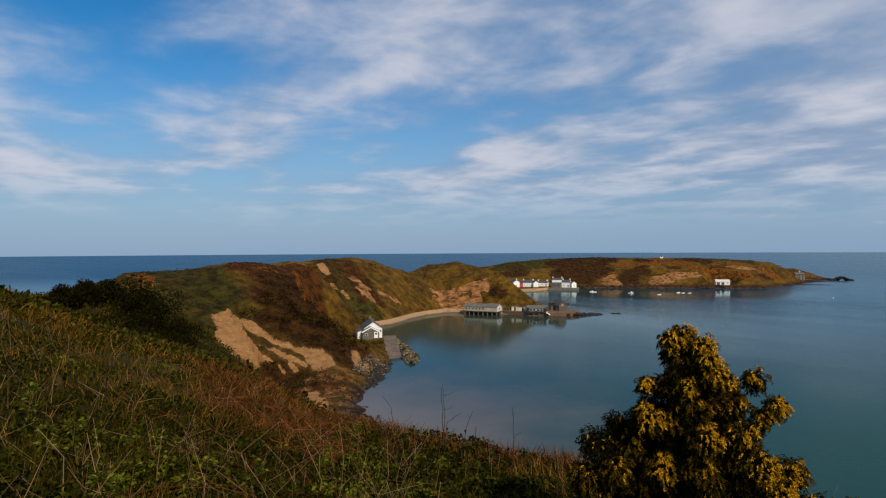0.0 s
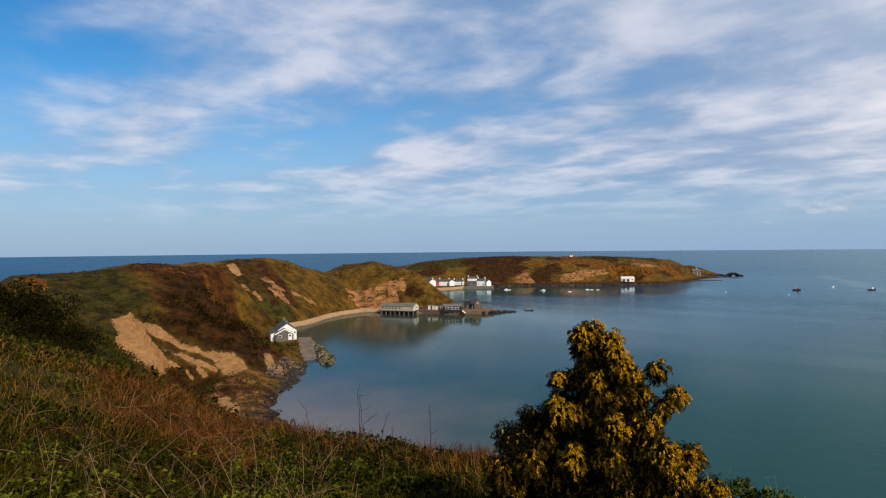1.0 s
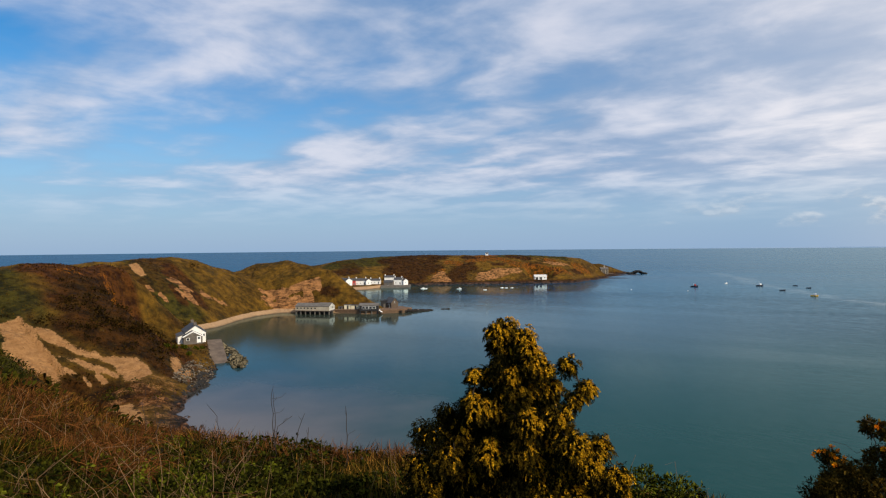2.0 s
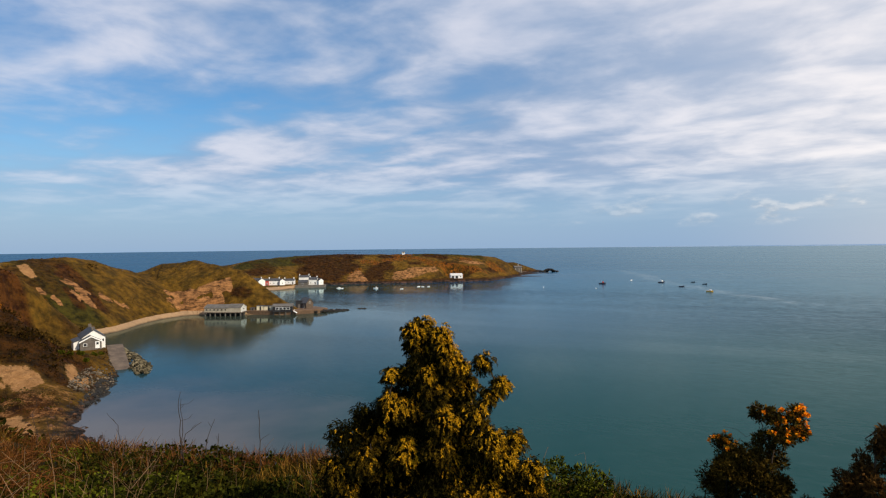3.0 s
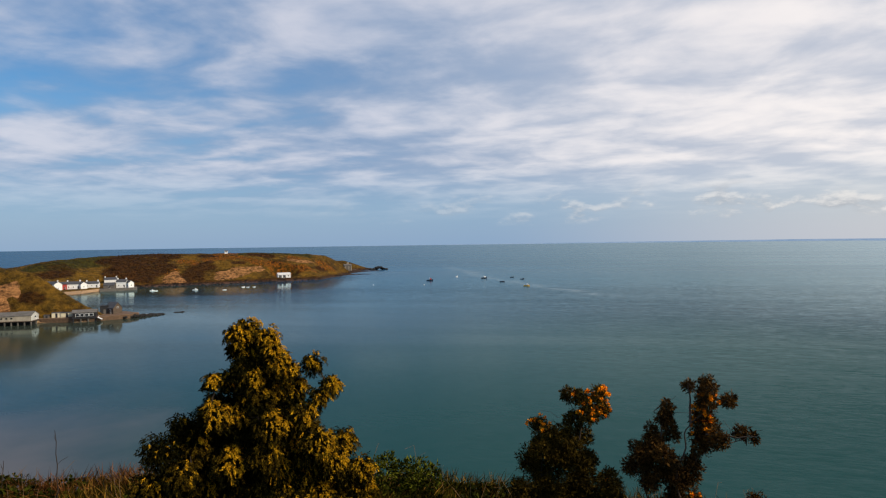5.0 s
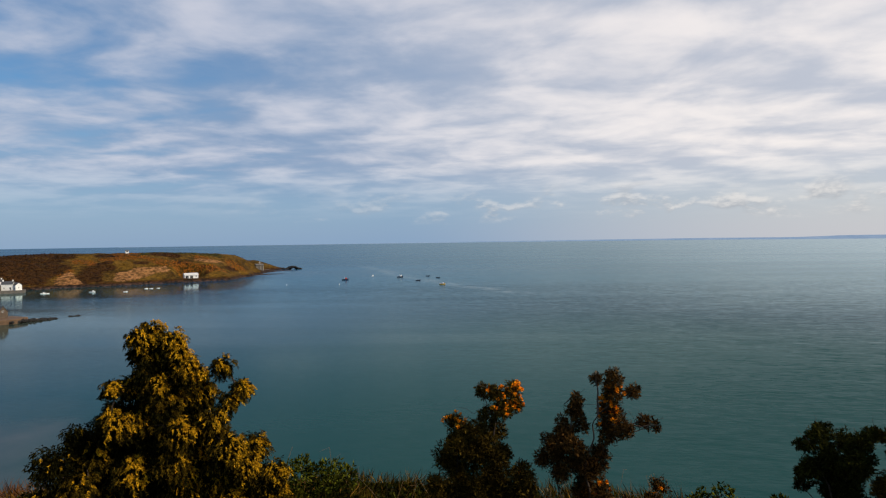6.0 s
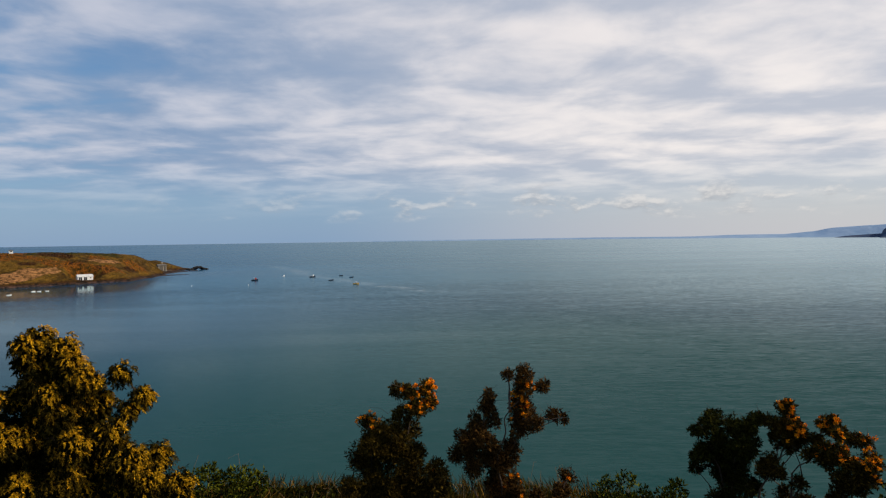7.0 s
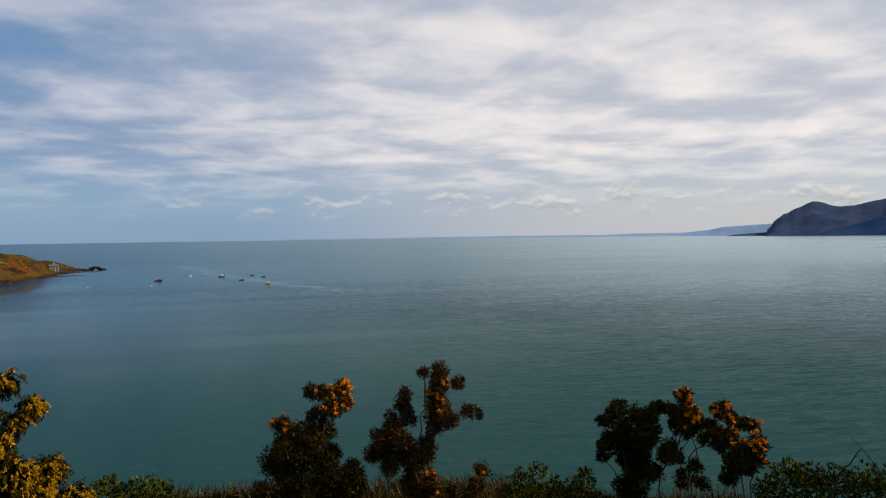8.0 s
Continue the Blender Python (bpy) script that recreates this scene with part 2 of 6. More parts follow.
    gloss_amount = n.math("MULTIPLY", fres, n.span(n.vmath("LENGTH", pos), 85.0, 480.0, 0.265, 0.51), clamp=True)
    gloss_amount = n.math("MULTIPLY", gloss_amount, n.span(sheltered, 0.18, 1.0, 1.8, 1.0, False), clamp=True)
    # brightness by bearing painted into the mirror share: western far sea dimmed, east raised
    east = n.vmath("DOT_PRODUCT", n.vmath("NORMALIZE", pos), tuple(bearing(95, 1.0)))
    bearing_gain = n.math("MULTIPLY", n.math("SUBTRACT", n.span(east, -0.1, 1.0, 0.46, 1.06, False), 1.0), n.span(n.vmath("LENGTH", pos), 560.0, 950.0))
    bearing_gain = n.math("ADD", bearing_gain, n.math("MULTIPLY", n.span(east, 0.78, 1.0, 0.0, 0.4), n.span(n.vmath("LENGTH", pos), 120.0, 500.0)))
    gloss_amount = n.math("MULTIPLY", gloss_amount, n.math("ADD", bearing_gain, 1.0), clamp=True)
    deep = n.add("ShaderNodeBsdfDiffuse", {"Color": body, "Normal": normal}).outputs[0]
    # reflections are tinted blue-green in the gloss colour, most towards the west
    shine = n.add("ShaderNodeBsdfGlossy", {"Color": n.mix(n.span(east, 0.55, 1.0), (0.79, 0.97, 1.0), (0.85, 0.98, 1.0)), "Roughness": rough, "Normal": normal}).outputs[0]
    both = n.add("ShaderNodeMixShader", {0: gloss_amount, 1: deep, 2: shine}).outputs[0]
    n.add("ShaderNodeOutputMaterial", {"Surface": both})
    return m


GROUND = ground_material()
SEA = sea_material()

# ---- mesh helpers ----


def mesh_of(name, verts, faces, mats, smooth=False, slots=None):
    """A mesh from arrays: verts (n, 3), faces (m, k) of equal size."""
    me = bpy.data.meshes.new(name)
    verts, faces = np.asarray(verts, dtype=np.float32), np.asarray(faces, dtype=np.int32)
    k = faces.shape[1]
    me.vertices.add(len(verts))
    me.vertices.foreach_set("co", verts.ravel())
    me.loops.add(faces.size)
    me.loops.foreach_set("vertex_index", faces.ravel())
    me.polygons.add(len(faces))
    me.polygons.foreach_set("loop_start", np.arange(0, faces.size, k, dtype=np.int32))
    me.polygons.foreach_set("use_smooth", np.full(len(faces), smooth))
    for m in mats if isinstance(mats, (list, tuple)) else [mats]:
        me.materials.append(m)
    if slots is not None:
        me.polygons.foreach_set("material_index", np.asarray(slots, dtype=np.int32))
    me.update(calc_edges=True)
    return me


def part(name, bm, mat, parent=None, label="", smooth=False):
    """Links a bmesh as one mesh object, under a thing or a part if one is given."""
    me = bpy.data.meshes.new(name)
    for f in bm.faces:
        f.smooth = smooth
    bm.to_mesh(me)
    bm.free()
    me.materials.append(mat)
    ob = new(name, me)
    if parent is not None:
        ob.parent = parent
    return tagged(ob, label)


def wave(x, y, scale, seed=0, octaves=4):
    """Smooth value noise over arrays, about -1 to 1."""
    rng = np.random.RandomState(seed + 7)
    total, amp = np.zeros_like(x), 1.0
    for _ in range(octaves):
        grid = rng.rand(64, 64) * 2 - 1
        a, b = x * scale + rng.rand() * 64, y * scale + rng.rand() * 64
        i, j = np.floor(a).astype(int), np.floor(b).astype(int)
        u, v = a - i, b - j
        u, v = u * u * (3 - 2 * u), v * v * (3 - 2 * v)
        g = lambda p, q: grid[p % 64, q % 64]
        total += amp * ((g(i, j) * (1 - u) + g(i + 1, j) * u) * (1 - v) + (g(i, j + 1) * (1 - u) + g(i + 1, j + 1) * u) * v)
        scale, amp = scale * 2.03, amp * 0.5
    return total / 1.6


def step(v, a, b):
    t = np.clip((v - a) / (b - a), 0, 1)
    return t * t * (3 - 2 * t)


# ---- land: ridge lines with a bay side and a back side ----
# rows: bearing, distance, crest height, width of the bay side, width of the back
SPUR = [(-60, 330, 12, 60, 200), (-36, 215, 19, 60, 150), (-30.3, 190, 25.2, 56, 150), (-27.8, 195, 27.4, 56, 150), (-25.7, 200, 27.5, 58, 140),
        (-21.2, 205, 29.4, 58, 130), (-18.6, 210, 29.7, 51, 110), (-17.0, 212, 28.3, 46, 100), (-15.6, 217, 28.9, 36, 60), (-14.5, 220, 27.4, 31, 46), (-13.0, 226, 21.5, 24, 24),
        (-11.2, 232, 12.1, 17, 18), (-9.9, 238, 4.6, 8, 12)]
SPUR_TOE = [(-16.5, 208, 26.5, 40, 24), (-14.8, 190, 18.5, 34, 19), (-13.4, 170, 10.5, 30, 16), (-12.0, 156, 4.5, 20, 12)]
BEACH_CLIFF = [(-22, 300, 24, 60, 120), (-15.8, 298, 27.4, 46, 120), (-14.5, 302, 26.6, 44, 120), (-12.8, 307, 27.9, 42, 120), (-10.3, 326, 28.2, 40, 120), (-8.9, 336, 26.8, 38, 110), (-7.5, 345, 24.0, 37, 100),
               (-5.7, 362, 20.0, 40, 80)]
KNOLL = [(-7.0, 372, 17, 46, 70), (-4.9, 376, 19.8, 50, 70), (-3.6, 378, 23.4, 54, 66), (-1.1, 368, 25.7, 44, 50), (-0.2, 362, 23.9, 40, 40), (1.2, 352, 22.6, 31, 30), (2.7, 344, 20.2, 24, 22),
         (3.6, 338, 17.0, 22, 18), (4.8, 332, 12.6, 20, 14), (6.3, 323, 6.0, 12, 9)]
HEADLAND = [(-2, 520, 12, 60, 120), (2.2, 560, 14.8, 60, 120), (3.75, 575, 20.0, 66, 120), (6.8, 600, 23.0, 70, 120), (11.7, 606, 24.4, 66, 120),
            (16.9, 606, 24.3, 64, 120), (21.8, 614, 23.2, 60, 120), (23.9, 630, 21.8, 38, 110), (25.2, 650, 19.6, 26, 60), (26.0, 660, 15.4, 22, 40), (26.8, 680, 4.6, 9, 24),
            (28.2, 712, 1.5, 5, 14)]
POINT = [(25.6, 722, 12.0, 26, 40), (26.9, 726, 11.6, 22, 36), (27.9, 736, 7.4, 16, 26), (28.8, 746, 2.6, 12, 20), (29.6, 750, 0.9, 6, 10)]
HEDGE_HILL = [(-48, 100, 25.0, 40, 60), (-36, 92, 27.0, 38, 60), (-31, 90, 28.0, 38, 70), (-26, 96, 24.8, 34, 60), (-23.5, 101, 18.5, 30, 44), (-22, 104, 13.5, 28, 40), (-19, 112, 6.0, 24, 30)]
# low shores: sand below the cliffs, rocks by the cottage and the quay
SANDS = [(-9.4, 277, 1.1, 9, 20), (-8.2, 290, 1.2, 9, 20), (-7.0, 308, 1.2, 9, 24), (-4.5, 324, 1.2, 8, 26), (-1.4, 336, 1.2, 8, 26), (-0.4, 339, 1.0, 6, 16)]
VILLAGE_SHORE = [(2.0, 490, 2.6, 14, 40), (5.0, 496, 2.4, 14, 40), (7.0, 524, 2.8, 12, 40), (9.6, 560, 3.2, 12, 40)]
ROCKS = [(-12.4, 112, 0.7, 8, 30), (-12.2, 126, 0.8, 8, 30), (-11.9, 148, 2.0, 6, 30), (-9.8, 166, 2.6, 7, 30), (-8.9, 182, 3.2, 6, 30), (-9.0, 205, 4.2, 6, 30),
         (-8.9, 228, 4.4, 5, 24), (-9.5, 250, 2.2, 6, 20)]
QUAY_ROCK = [(6.2, 320, 1.9, 10, 14), (8.8, 321, 1.6, 7, 10), (10.2, 324, 0.7, 4, 6), (11.4, 326, 0.3, 2.5, 3)]
SHELF = [(9.5, 556, 1.1, 8, 30), (16.0, 553, 1.3, 8, 30), (20.0, 562, 1.3, 9, 30), (24.0, 588, 1.2, 10, 30), (26.6, 655, 0.8, 8, 20), (28.6, 700, 0.7, 6, 12), (30.0, 716, 0.4, 4, 8)]
LEDGE = [(23.2, 600, 0.8, 6, 12), (26.0, 624, 0.8, 5, 14), (27.5, 637, 0.7, 4, 12), (29.3, 642, 0.35, 3, 5)]
FORMS = [(SHELF, 1.0), (LEDGE, 1.0), (SPUR, 1.25), (SPUR_TOE, 1.2), (BEACH_CLIFF, 0.95), (KNOLL, 0.9), (HEADLAND, 0.8), (POINT, 0.9), (HEDGE_HILL, 1.3), (SANDS, 1.0), (VILLAGE_SHORE, 1.0),
         (ROCKS, 1.0), (QUAY_ROCK, 1.0)]
# levelled ground under buildings: bearing, distance, height, reach
PADS = [(-9.7, 202, 4.5, 15), (21.7, 570, 2.4, 10), (3.8, 512, 4.0, 8), (4.7, 505, 2.4, 9), (5.9, 508, 2.6, 9), (7.0, 516, 2.6, 8), (8.1, 542, 4.2, 8), (8.4, 512, 1.9, 7),
        (9.3, 514, 2.0, 8)]
# the hill that the stand is on: bearing, distance and height of its brow, fall beyond it
BROW = [(-180, 300, 34, 0.0), (-120, 200, 34, 0.02), (-80, 60, 32.2, 0.05), (-50, 34, 31.6, 0.07), (-38, 31, 31.2, 0.11), (-30, 29, 29.3, 0.17),
        (-19, 23, 28.1, 0.26), (-14.5, 19, 28.0, 0.32), (-11, 16, 28.35, 0.35), (-5, 12, 29.2, 0.5), (4, 9.0, 29.85, 0.75), (12, 8.0, 30.0, 0.9), (20, 7.6, 30.0, 1.0),
        (45, 7.2, 29.9, 1.0), (60, 7.2, 29.9, 1.0), (80, 7.0, 29.9, 1.0), (100, 8, 29.95, 0.9), (125, 60, 32, 0.4), (150, 300, 34, 0.0), (180, 300, 34, 0.0)]


def ridge_height(x, y, rows, bow):
    line = np.array([(*bearing(a, d)[:2], h, f, b) for a, d, h, f, b in rows])
    best, out = np.full(x.shape, 1e9), np.full(x.shape, -9.0)
    for p, q in zip(line[:-1], line[1:]):
        d = q[:2] - p[:2]
        t = np.clip(((x - p[0]) * d[0] + (y - p[1]) * d[1]) / (d @ d), 0, 1)
        ex, ey = x - p[0] - t * d[0], y - p[1] - t * d[1]
        dist = np.hypot(ex, ey)
        front = step((ex * d[1] - ey * d[0]) / (np.hypot(*d) * np.maximum(dist, 1e-6)), -0.6, 0.6)
        top = p[2] + t * (q[2] - p[2])
        width = (p[3] + t * (q[3] - p[3])) * front + (p[4] + t * (q[4] - p[4])) * (1 - front)
        s = dist / width
        shape = np.where(s < 1, s ** (1 + (bow - 0.0) * 0.35), 1 + (s - 1) * 0.7)
        h = top - (top + 0.6) * shape
        near = dist < best
        out, best = np.where(near, np.maximum(h, -4.0), out), np.minimum(dist, best)
    return out


def brow_height(x, y):
    az, dist = np.degrees(np.arctan2(x, y)), np.hypot(x, y)
    rows = np.array(BROW)
    edge, top, fall = (np.interp(az, rows[:, 0], rows[:, i]) for i in (1, 2, 3))
    s = np.clip(dist / edge, 0, 1)
    inside = 31.35 + (top - 31.35) * s ** 1.2
    over = np.maximum(dist - edge, 0)
    return np.maximum(inside - fall * (over - 1.5 * (1 - np.exp(-over / 1.5))), -4.0)


def land(x, y):
    """Height of the ground."""
    x, y = np.asarray(x, dtype=float), np.asarray(y, dtype=float)
    far = np.hypot(x, y)
    wx, wy = x + wave(x, y, 0.02, 1) * 3, y + wave(x, y, 0.02, 2) * 3
    h = np.full(x.shape, -4.0)
    for rows, bow in FORMS:
        g = ridge_height(wx if bow != 1.0 else x, wy if bow != 1.0 else y, rows, bow)
        h = np.maximum(h, g) + 0.3 * np.exp(-np.abs(h - g) / 0.8) * (np.maximum(h, g) > -1)
    h = h + np.exp(-(h / 1.6) ** 2) * (wave(x, y, 0.11, 8, 4) * 0.75 + wave(x, y, 0.45, 9, 2) * 0.25) * step(far, 95, 110) * (1 - step(far, 190, 215))
    rough = np.clip(h / 12, 0, 1)
    h = h + rough * (wave(x, y, 0.035, 3, 5) * 1.2 + wave(x, y, 0.25, 4, 3) * 0.35) * step(far, 60, 110)
    for az, dist, level, reach in PADS:
        px, py, _ = bearing(az, dist)
        m = (1 - step(np.hypot(x - px, y - py), reach * 0.75, reach * 1.5)) * step(h, -0.4, 1.2)
        h = h + (level - h) * m
    return np.maximum(h, brow_height(x, y) + wave(x, y, 0.5, 5, 4) * 0.10)


# patches on the slopes: bearing and distance along a line, half width in metres
SAND_SCARS = [([(-16.8, 156), (-16.4, 154)], 0.5), ([(-15.9, 157.5), (-15.4, 155.5)], 0.6)]
# bare sand on the slopes, as outlines in bearing and distance
SAND_SLABS = [[(-22.4, 170.5), (-21.1, 173.5), (-20.9, 171.5), (-20.2, 169.5), (-20.1, 167), (-19.1, 162), (-18.3, 158), (-17.5, 157), (-18.6, 159), (-19.7, 144), (-20.0, 143), (-21.2, 146.5), (-21.7, 150), (-21.9, 165.5)],
              [(-19.9, 170), (-19.1, 169.5), (-18.0, 166), (-16.6, 164.5), (-16.4, 163), (-17.2, 163.3), (-18.4, 165), (-19.5, 167)],
              [(-16.4, 163.5), (-16.0, 164.5), (-15.6, 163), (-14.8, 164.5), (-13.1, 163), (-12.9, 161.5), (-12.3, 160), (-12.2, 157), (-12.9, 153.5), (-13.9, 154.5), (-14.2, 157), (-14.8, 161.5), (-15.7, 162.5)]]
SAND_STREAKS = [[(-18.5, 161.5), (-17.2, 161.4), (-15.6, 160.2), (-14.5, 157.5), (-14.4, 156), (-15.1, 158.5), (-17.0, 160)],
                [(-14.2, 141.5), (-13.7, 141.5), (-13.1, 136), (-12.7, 133), (-12.8, 115.5), (-13.9, 118), (-14.7, 138.5)],
                [(-10.5, 172), (-10.0, 175), (-9.7, 168.5), (-9.9, 162), (-10.4, 167)], [(-9.7, 166), (-9.0, 171), (-8.9, 166.5), (-9.7, 162)],
                [(-13.5, 301), (-13.0, 303), (-12.4, 294), (-12.7, 292.5), (-13.2, 295.5)]]
ROCK_FACES = [([(-10.0, 299), (-9.3, 296)], 2.4), ([(-9.1, 292), (-8.7, 288)], 1.5), ([(-7.9, 302), (-7.4, 304)], 1.3), ([(-7.0, 305), (-6.2, 307)], 0.9), ([(-9.9, 292), (-9.5, 289)], 0.9),
              ([(-12.3, 287), (-12.0, 285)], 0.9), ([(-11.2, 284), (-10.8, 282)], 0.8),
              ([(-2.9, 341), (-1.9, 338), (-0.9, 336), (0.1, 337), (1.1, 337), (1.5, 335)], 3.0), ([(-2.7, 334), (-1.4, 333), (-0.2, 331), (0.9, 330)], 3.2)]
# red-brown earth above the foreshore
EARTH = [([(-14.2, 122), (-12.6, 128), (-11.6, 140)], 6.0), ([(-13.8, 147), (-12.2, 150), (-11.0, 154)], 4.5)]
# bare earth and rock banks on the headland, as outlines
BANKS = [[(11.8, 544), (12.1, 556), (12.8, 567), (13.4, 560), (13.8, 545), (12.9, 543)], [(15.6, 549), (16.3, 562), (18.0, 572), (19.8, 577), (20.2, 571), (19.0, 561), (17.9, 551), (16.3, 545)],
         [(22.0, 595), (23.1, 590), (24.5, 610), (23.6, 606)]]
BLOOMS = [([(15.2, 587), (16.6, 588)], 5.0), ([(17.2, 592), (18.4, 591)], 5.5), ([(18.8, 587), (20.1, 582), (21.2, 582)], 6.0), ([(21.5, 584), (22.3, 581)], 5.5), ([(23.4, 579), (24.0, 583)], 6.0), ([(25.0, 611), (25.7, 616)], 7.0),
          ([(13.5, 583), (14.3, 582)], 5.0), ([(12.3, 559), (12.9, 565)], 2.5), ([(16.4, 600), (17.4, 602)], 4.5), ([(22.3, 600), (23.0, 602)], 4.5),
          ([(-28.4, 195), (-27.5, 191), (-27.3, 186)], 1.7), ([(-17.9, 200), (-17.4, 202)], 2.0), ([(-13.0, 283), (-12.0, 280)], 1.6), ([(-15.4, 208), (-14.3, 203)], 1.6)]
THICKETS = [([(-10.6, 303), (-9.6, 304), (-8.9, 298), (-8.1, 291)], 2.6), ([(-10.3, 292), (-9.5, 285)], 2.0), ([(-17.6, 211), (-15.6, 206), (-14.2, 196), (-12.8, 186)], 9.0), ([(-15.6, 176), (-13.2, 172), (-11.6, 178)], 6.0),
            ([(-18.6, 198), (-17.0, 192), (-16.0, 184)], 8.0), ([(-14.6, 212), (-13.8, 196), (-12.2, 184), (-10.8, 178)], 8.5), ([(-16.5, 170), (-13.8, 168)], 6.0), ([(-12.5, 172), (-11.0, 166)], 7.0),
            ([(-17, 150), (-14.5, 145)], 8.0), ([(-10.5, 312), (-9.4, 306)], 3.5)]
FAR_THICKETS = [([(2.4, 331), (3.1, 328)], 3.0), ([(8.4, 586), (10.0, 586), (11.4, 578), (10.3, 553), (8.8, 560)], 13.0), ([(9.2, 574), (11.2, 566)], 12.0), ([(9.5, 600), (12.5, 598)], 9.0), ([(15.0, 598), (16.2, 597)], 5.0), ([(19.0, 602), (20.5, 600)], 5.0),
                ([(14.0, 549), (14.7, 565), (15.5, 569)], 7.0), ([(22.7, 582), (23.6, 580), (23.1, 574)], 3.5), ([(20.8, 585), (21.4, 588)], 4.0), ([(14.9, 577), (15.6, 580)], 4.0), ([(17.6, 578), (18.3, 580)], 3.5), ([(24.6, 596), (25.2, 606)], 4.0), ([(3.4, 545), (5.0, 552)], 8.0)]
PASTURES = [([(3.6, 562), (7.6, 592)], 13.0), ([(4.6, 572), (6.9, 585)], 11.0), ([(-27.5, 200), (-23.5, 190), (-24.0, 170)], 11.0), ([(-12.6, 300), (-11.0, 292), (-10.0, 280)], 8.0), ([(-30, 90), (-22, 60)], 20.0),
            ([(18.0, 606), (23.5, 622)], 7.0), ([(-10.2, 196), (-9.3, 188)], 4.0), ([(-11, 176), (-9.9, 172)], 3.0)]


def strokes(x, y, rows, ragged):
    """0 to 1 along the lines of rows, with a ragged edge."""
    out = np.zeros_like(x)
    for line, half in rows:
        pts = [bearing(a, d) for a, d in line]
        dist = np.full(x.shape, 1e9)
        for p, q in zip(pts[:-1], pts[1:]):
            dx, dy = q.x - p.x, q.y - p.y
            t = np.clip(((x - p.x) * dx + (y - p.y) * dy) / (dx * dx + dy * dy), 0, 1)
            dist = np.minimum(dist, np.hypot(x - p.x - t * dx, y - p.y - t * dy))
        out = np.maximum(out, 1 - step(dist + ragged * half * 0.55, half * 0.75, half * 1.3))
    return out


def outlined(x, y, shapes, ragged):
    """0 to 1 inside the outlines of shapes, with a ragged edge."""
    out = np.zeros_like(x)
    for shape in shapes:
        pts = [bearing(a, d) for a, d in shape]
        inside, dist = np.zeros(x.shape, dtype=bool), np.full(x.shape, 1e9)
        for p, q in zip(pts, pts[1:] + pts[:1]):
            dx, dy = q.x - p.x, q.y - p.y
            t = np.clip(((x - p.x) * dx + (y - p.y) * dy) / (dx * dx + dy * dy), 0, 1)
            dist = np.minimum(dist, np.hypot(x - p.x - t * dx, y - p.y - t * dy))
            crosses = (p.y > y) != (q.y > y)
            inside ^= crosses & (x < p.x + (y - p.y) * dx / (dy if abs(dy) > 1e-6 else 1e-6))
        out = np.maximum(out, step(np.where(inside, dist, -dist) + ragged, -2.0, 1.3))
    return out


def cover_masks(x, y, z):
    """What grows or lies where: sand, heath, rock, grass and gorse bloom, 0 to 1."""
    far = np.hypot(x, y)
    n1, n2, n3 = wave(x, y, 0.03, 11), wave(x, y, 0.1, 12), wave(x, y, 0.3, 13)
    heath = np.maximum(step(n1 + 0.5 * n2, 0.25, 0.8) * 0.6, strokes(x, y, THICKETS + FAR_THICKETS, n2 * 1.3))
    sand = np.maximum(strokes(x, y, SAND_SCARS, n3), outlined(x, y, SAND_SLABS + SAND_STREAKS, n3 * 0.55))
    rock = np.maximum(strokes(x, y, ROCK_FACES, n3 * 1.8 + n2), outlined(x, y, BANKS, n2 * 2.0) * 0.55)
    rock = np.maximum(rock, strokes(x, y, EARTH, n3 + n2) * 0.40)
    strand = np.maximum(step(far, 250, 256) * (1 - step(far, 340, 346)), step(far, 465, 470) * (1 - step(far, 512, 518)))
    heath = np.maximum(heath, (1 - step(z + n2 * 0.8, 1.6, 3.6)) * (far > 518))
    rock = np.maximum(rock, (1 - step(z + n2 * 1.2, 3.2, 4.6)) * (far > 140) * (far < 200) * 0.25)
    grass = np.maximum(np.maximum(step(n1, 0.2, 0.8) * 0.4, 1 - step(far, 50, 80)), strokes(x, y, PASTURES, n2))
    bloom = np.maximum(step(n2 - n1, 1.05, 1.4) * 0.6, strokes(x, y, BLOOMS, n2))
    return {"sand": sand, "heath": heath * (1 - sand), "rock": rock, "grass": grass, "bloom": bloom * (far > 150), "strand": strand}


def build_ground():
    az = np.radians(np.concatenate([np.arange(-180, -44, 4.0), np.arange(-44, 34, 0.11), np.arange(34, 100, 1.0), np.arange(100, 180, 4.0)]))
    dist = np.concatenate([[0.0], np.geomspace(0.1, 0.5, 4)[:-1], np.geomspace(0.5, 60, 110), np.arange(61.5, 140, 1.5), np.arange(140, 232, 0.9), np.arange(232, 800, 1.6), np.geomspace(810, 4940, 12)])
    a, d = np.meshgrid(az, dist)
    x, y = d * np.sin(a), d * np.cos(a)
    z = land(x, y)
    nr, nc = x.shape
    i, j = np.meshgrid(np.arange(nr - 1), np.arange(nc), indexing="ij")
    k = (j + 1) % nc
    faces = np.stack([i * nc + j, i * nc + k, (i + 1) * nc + k, (i + 1) * nc + j], axis=-1).reshape(-1, 4)[:, ::-1]
    me = mesh_of("ground", np.stack([x, y, z], axis=-1).reshape(-1, 3), faces, GROUND, smooth=True)
    for key, v in cover_masks(x, y, z).items():
        me.attributes.new(key, "FLOAT", "POINT").data.foreach_set("value", v.ravel().astype(np.float32))
    tagged(new("ground", me), "grassy coastal hills with sandy scars and bracken slopes", "ground", kind="structure")


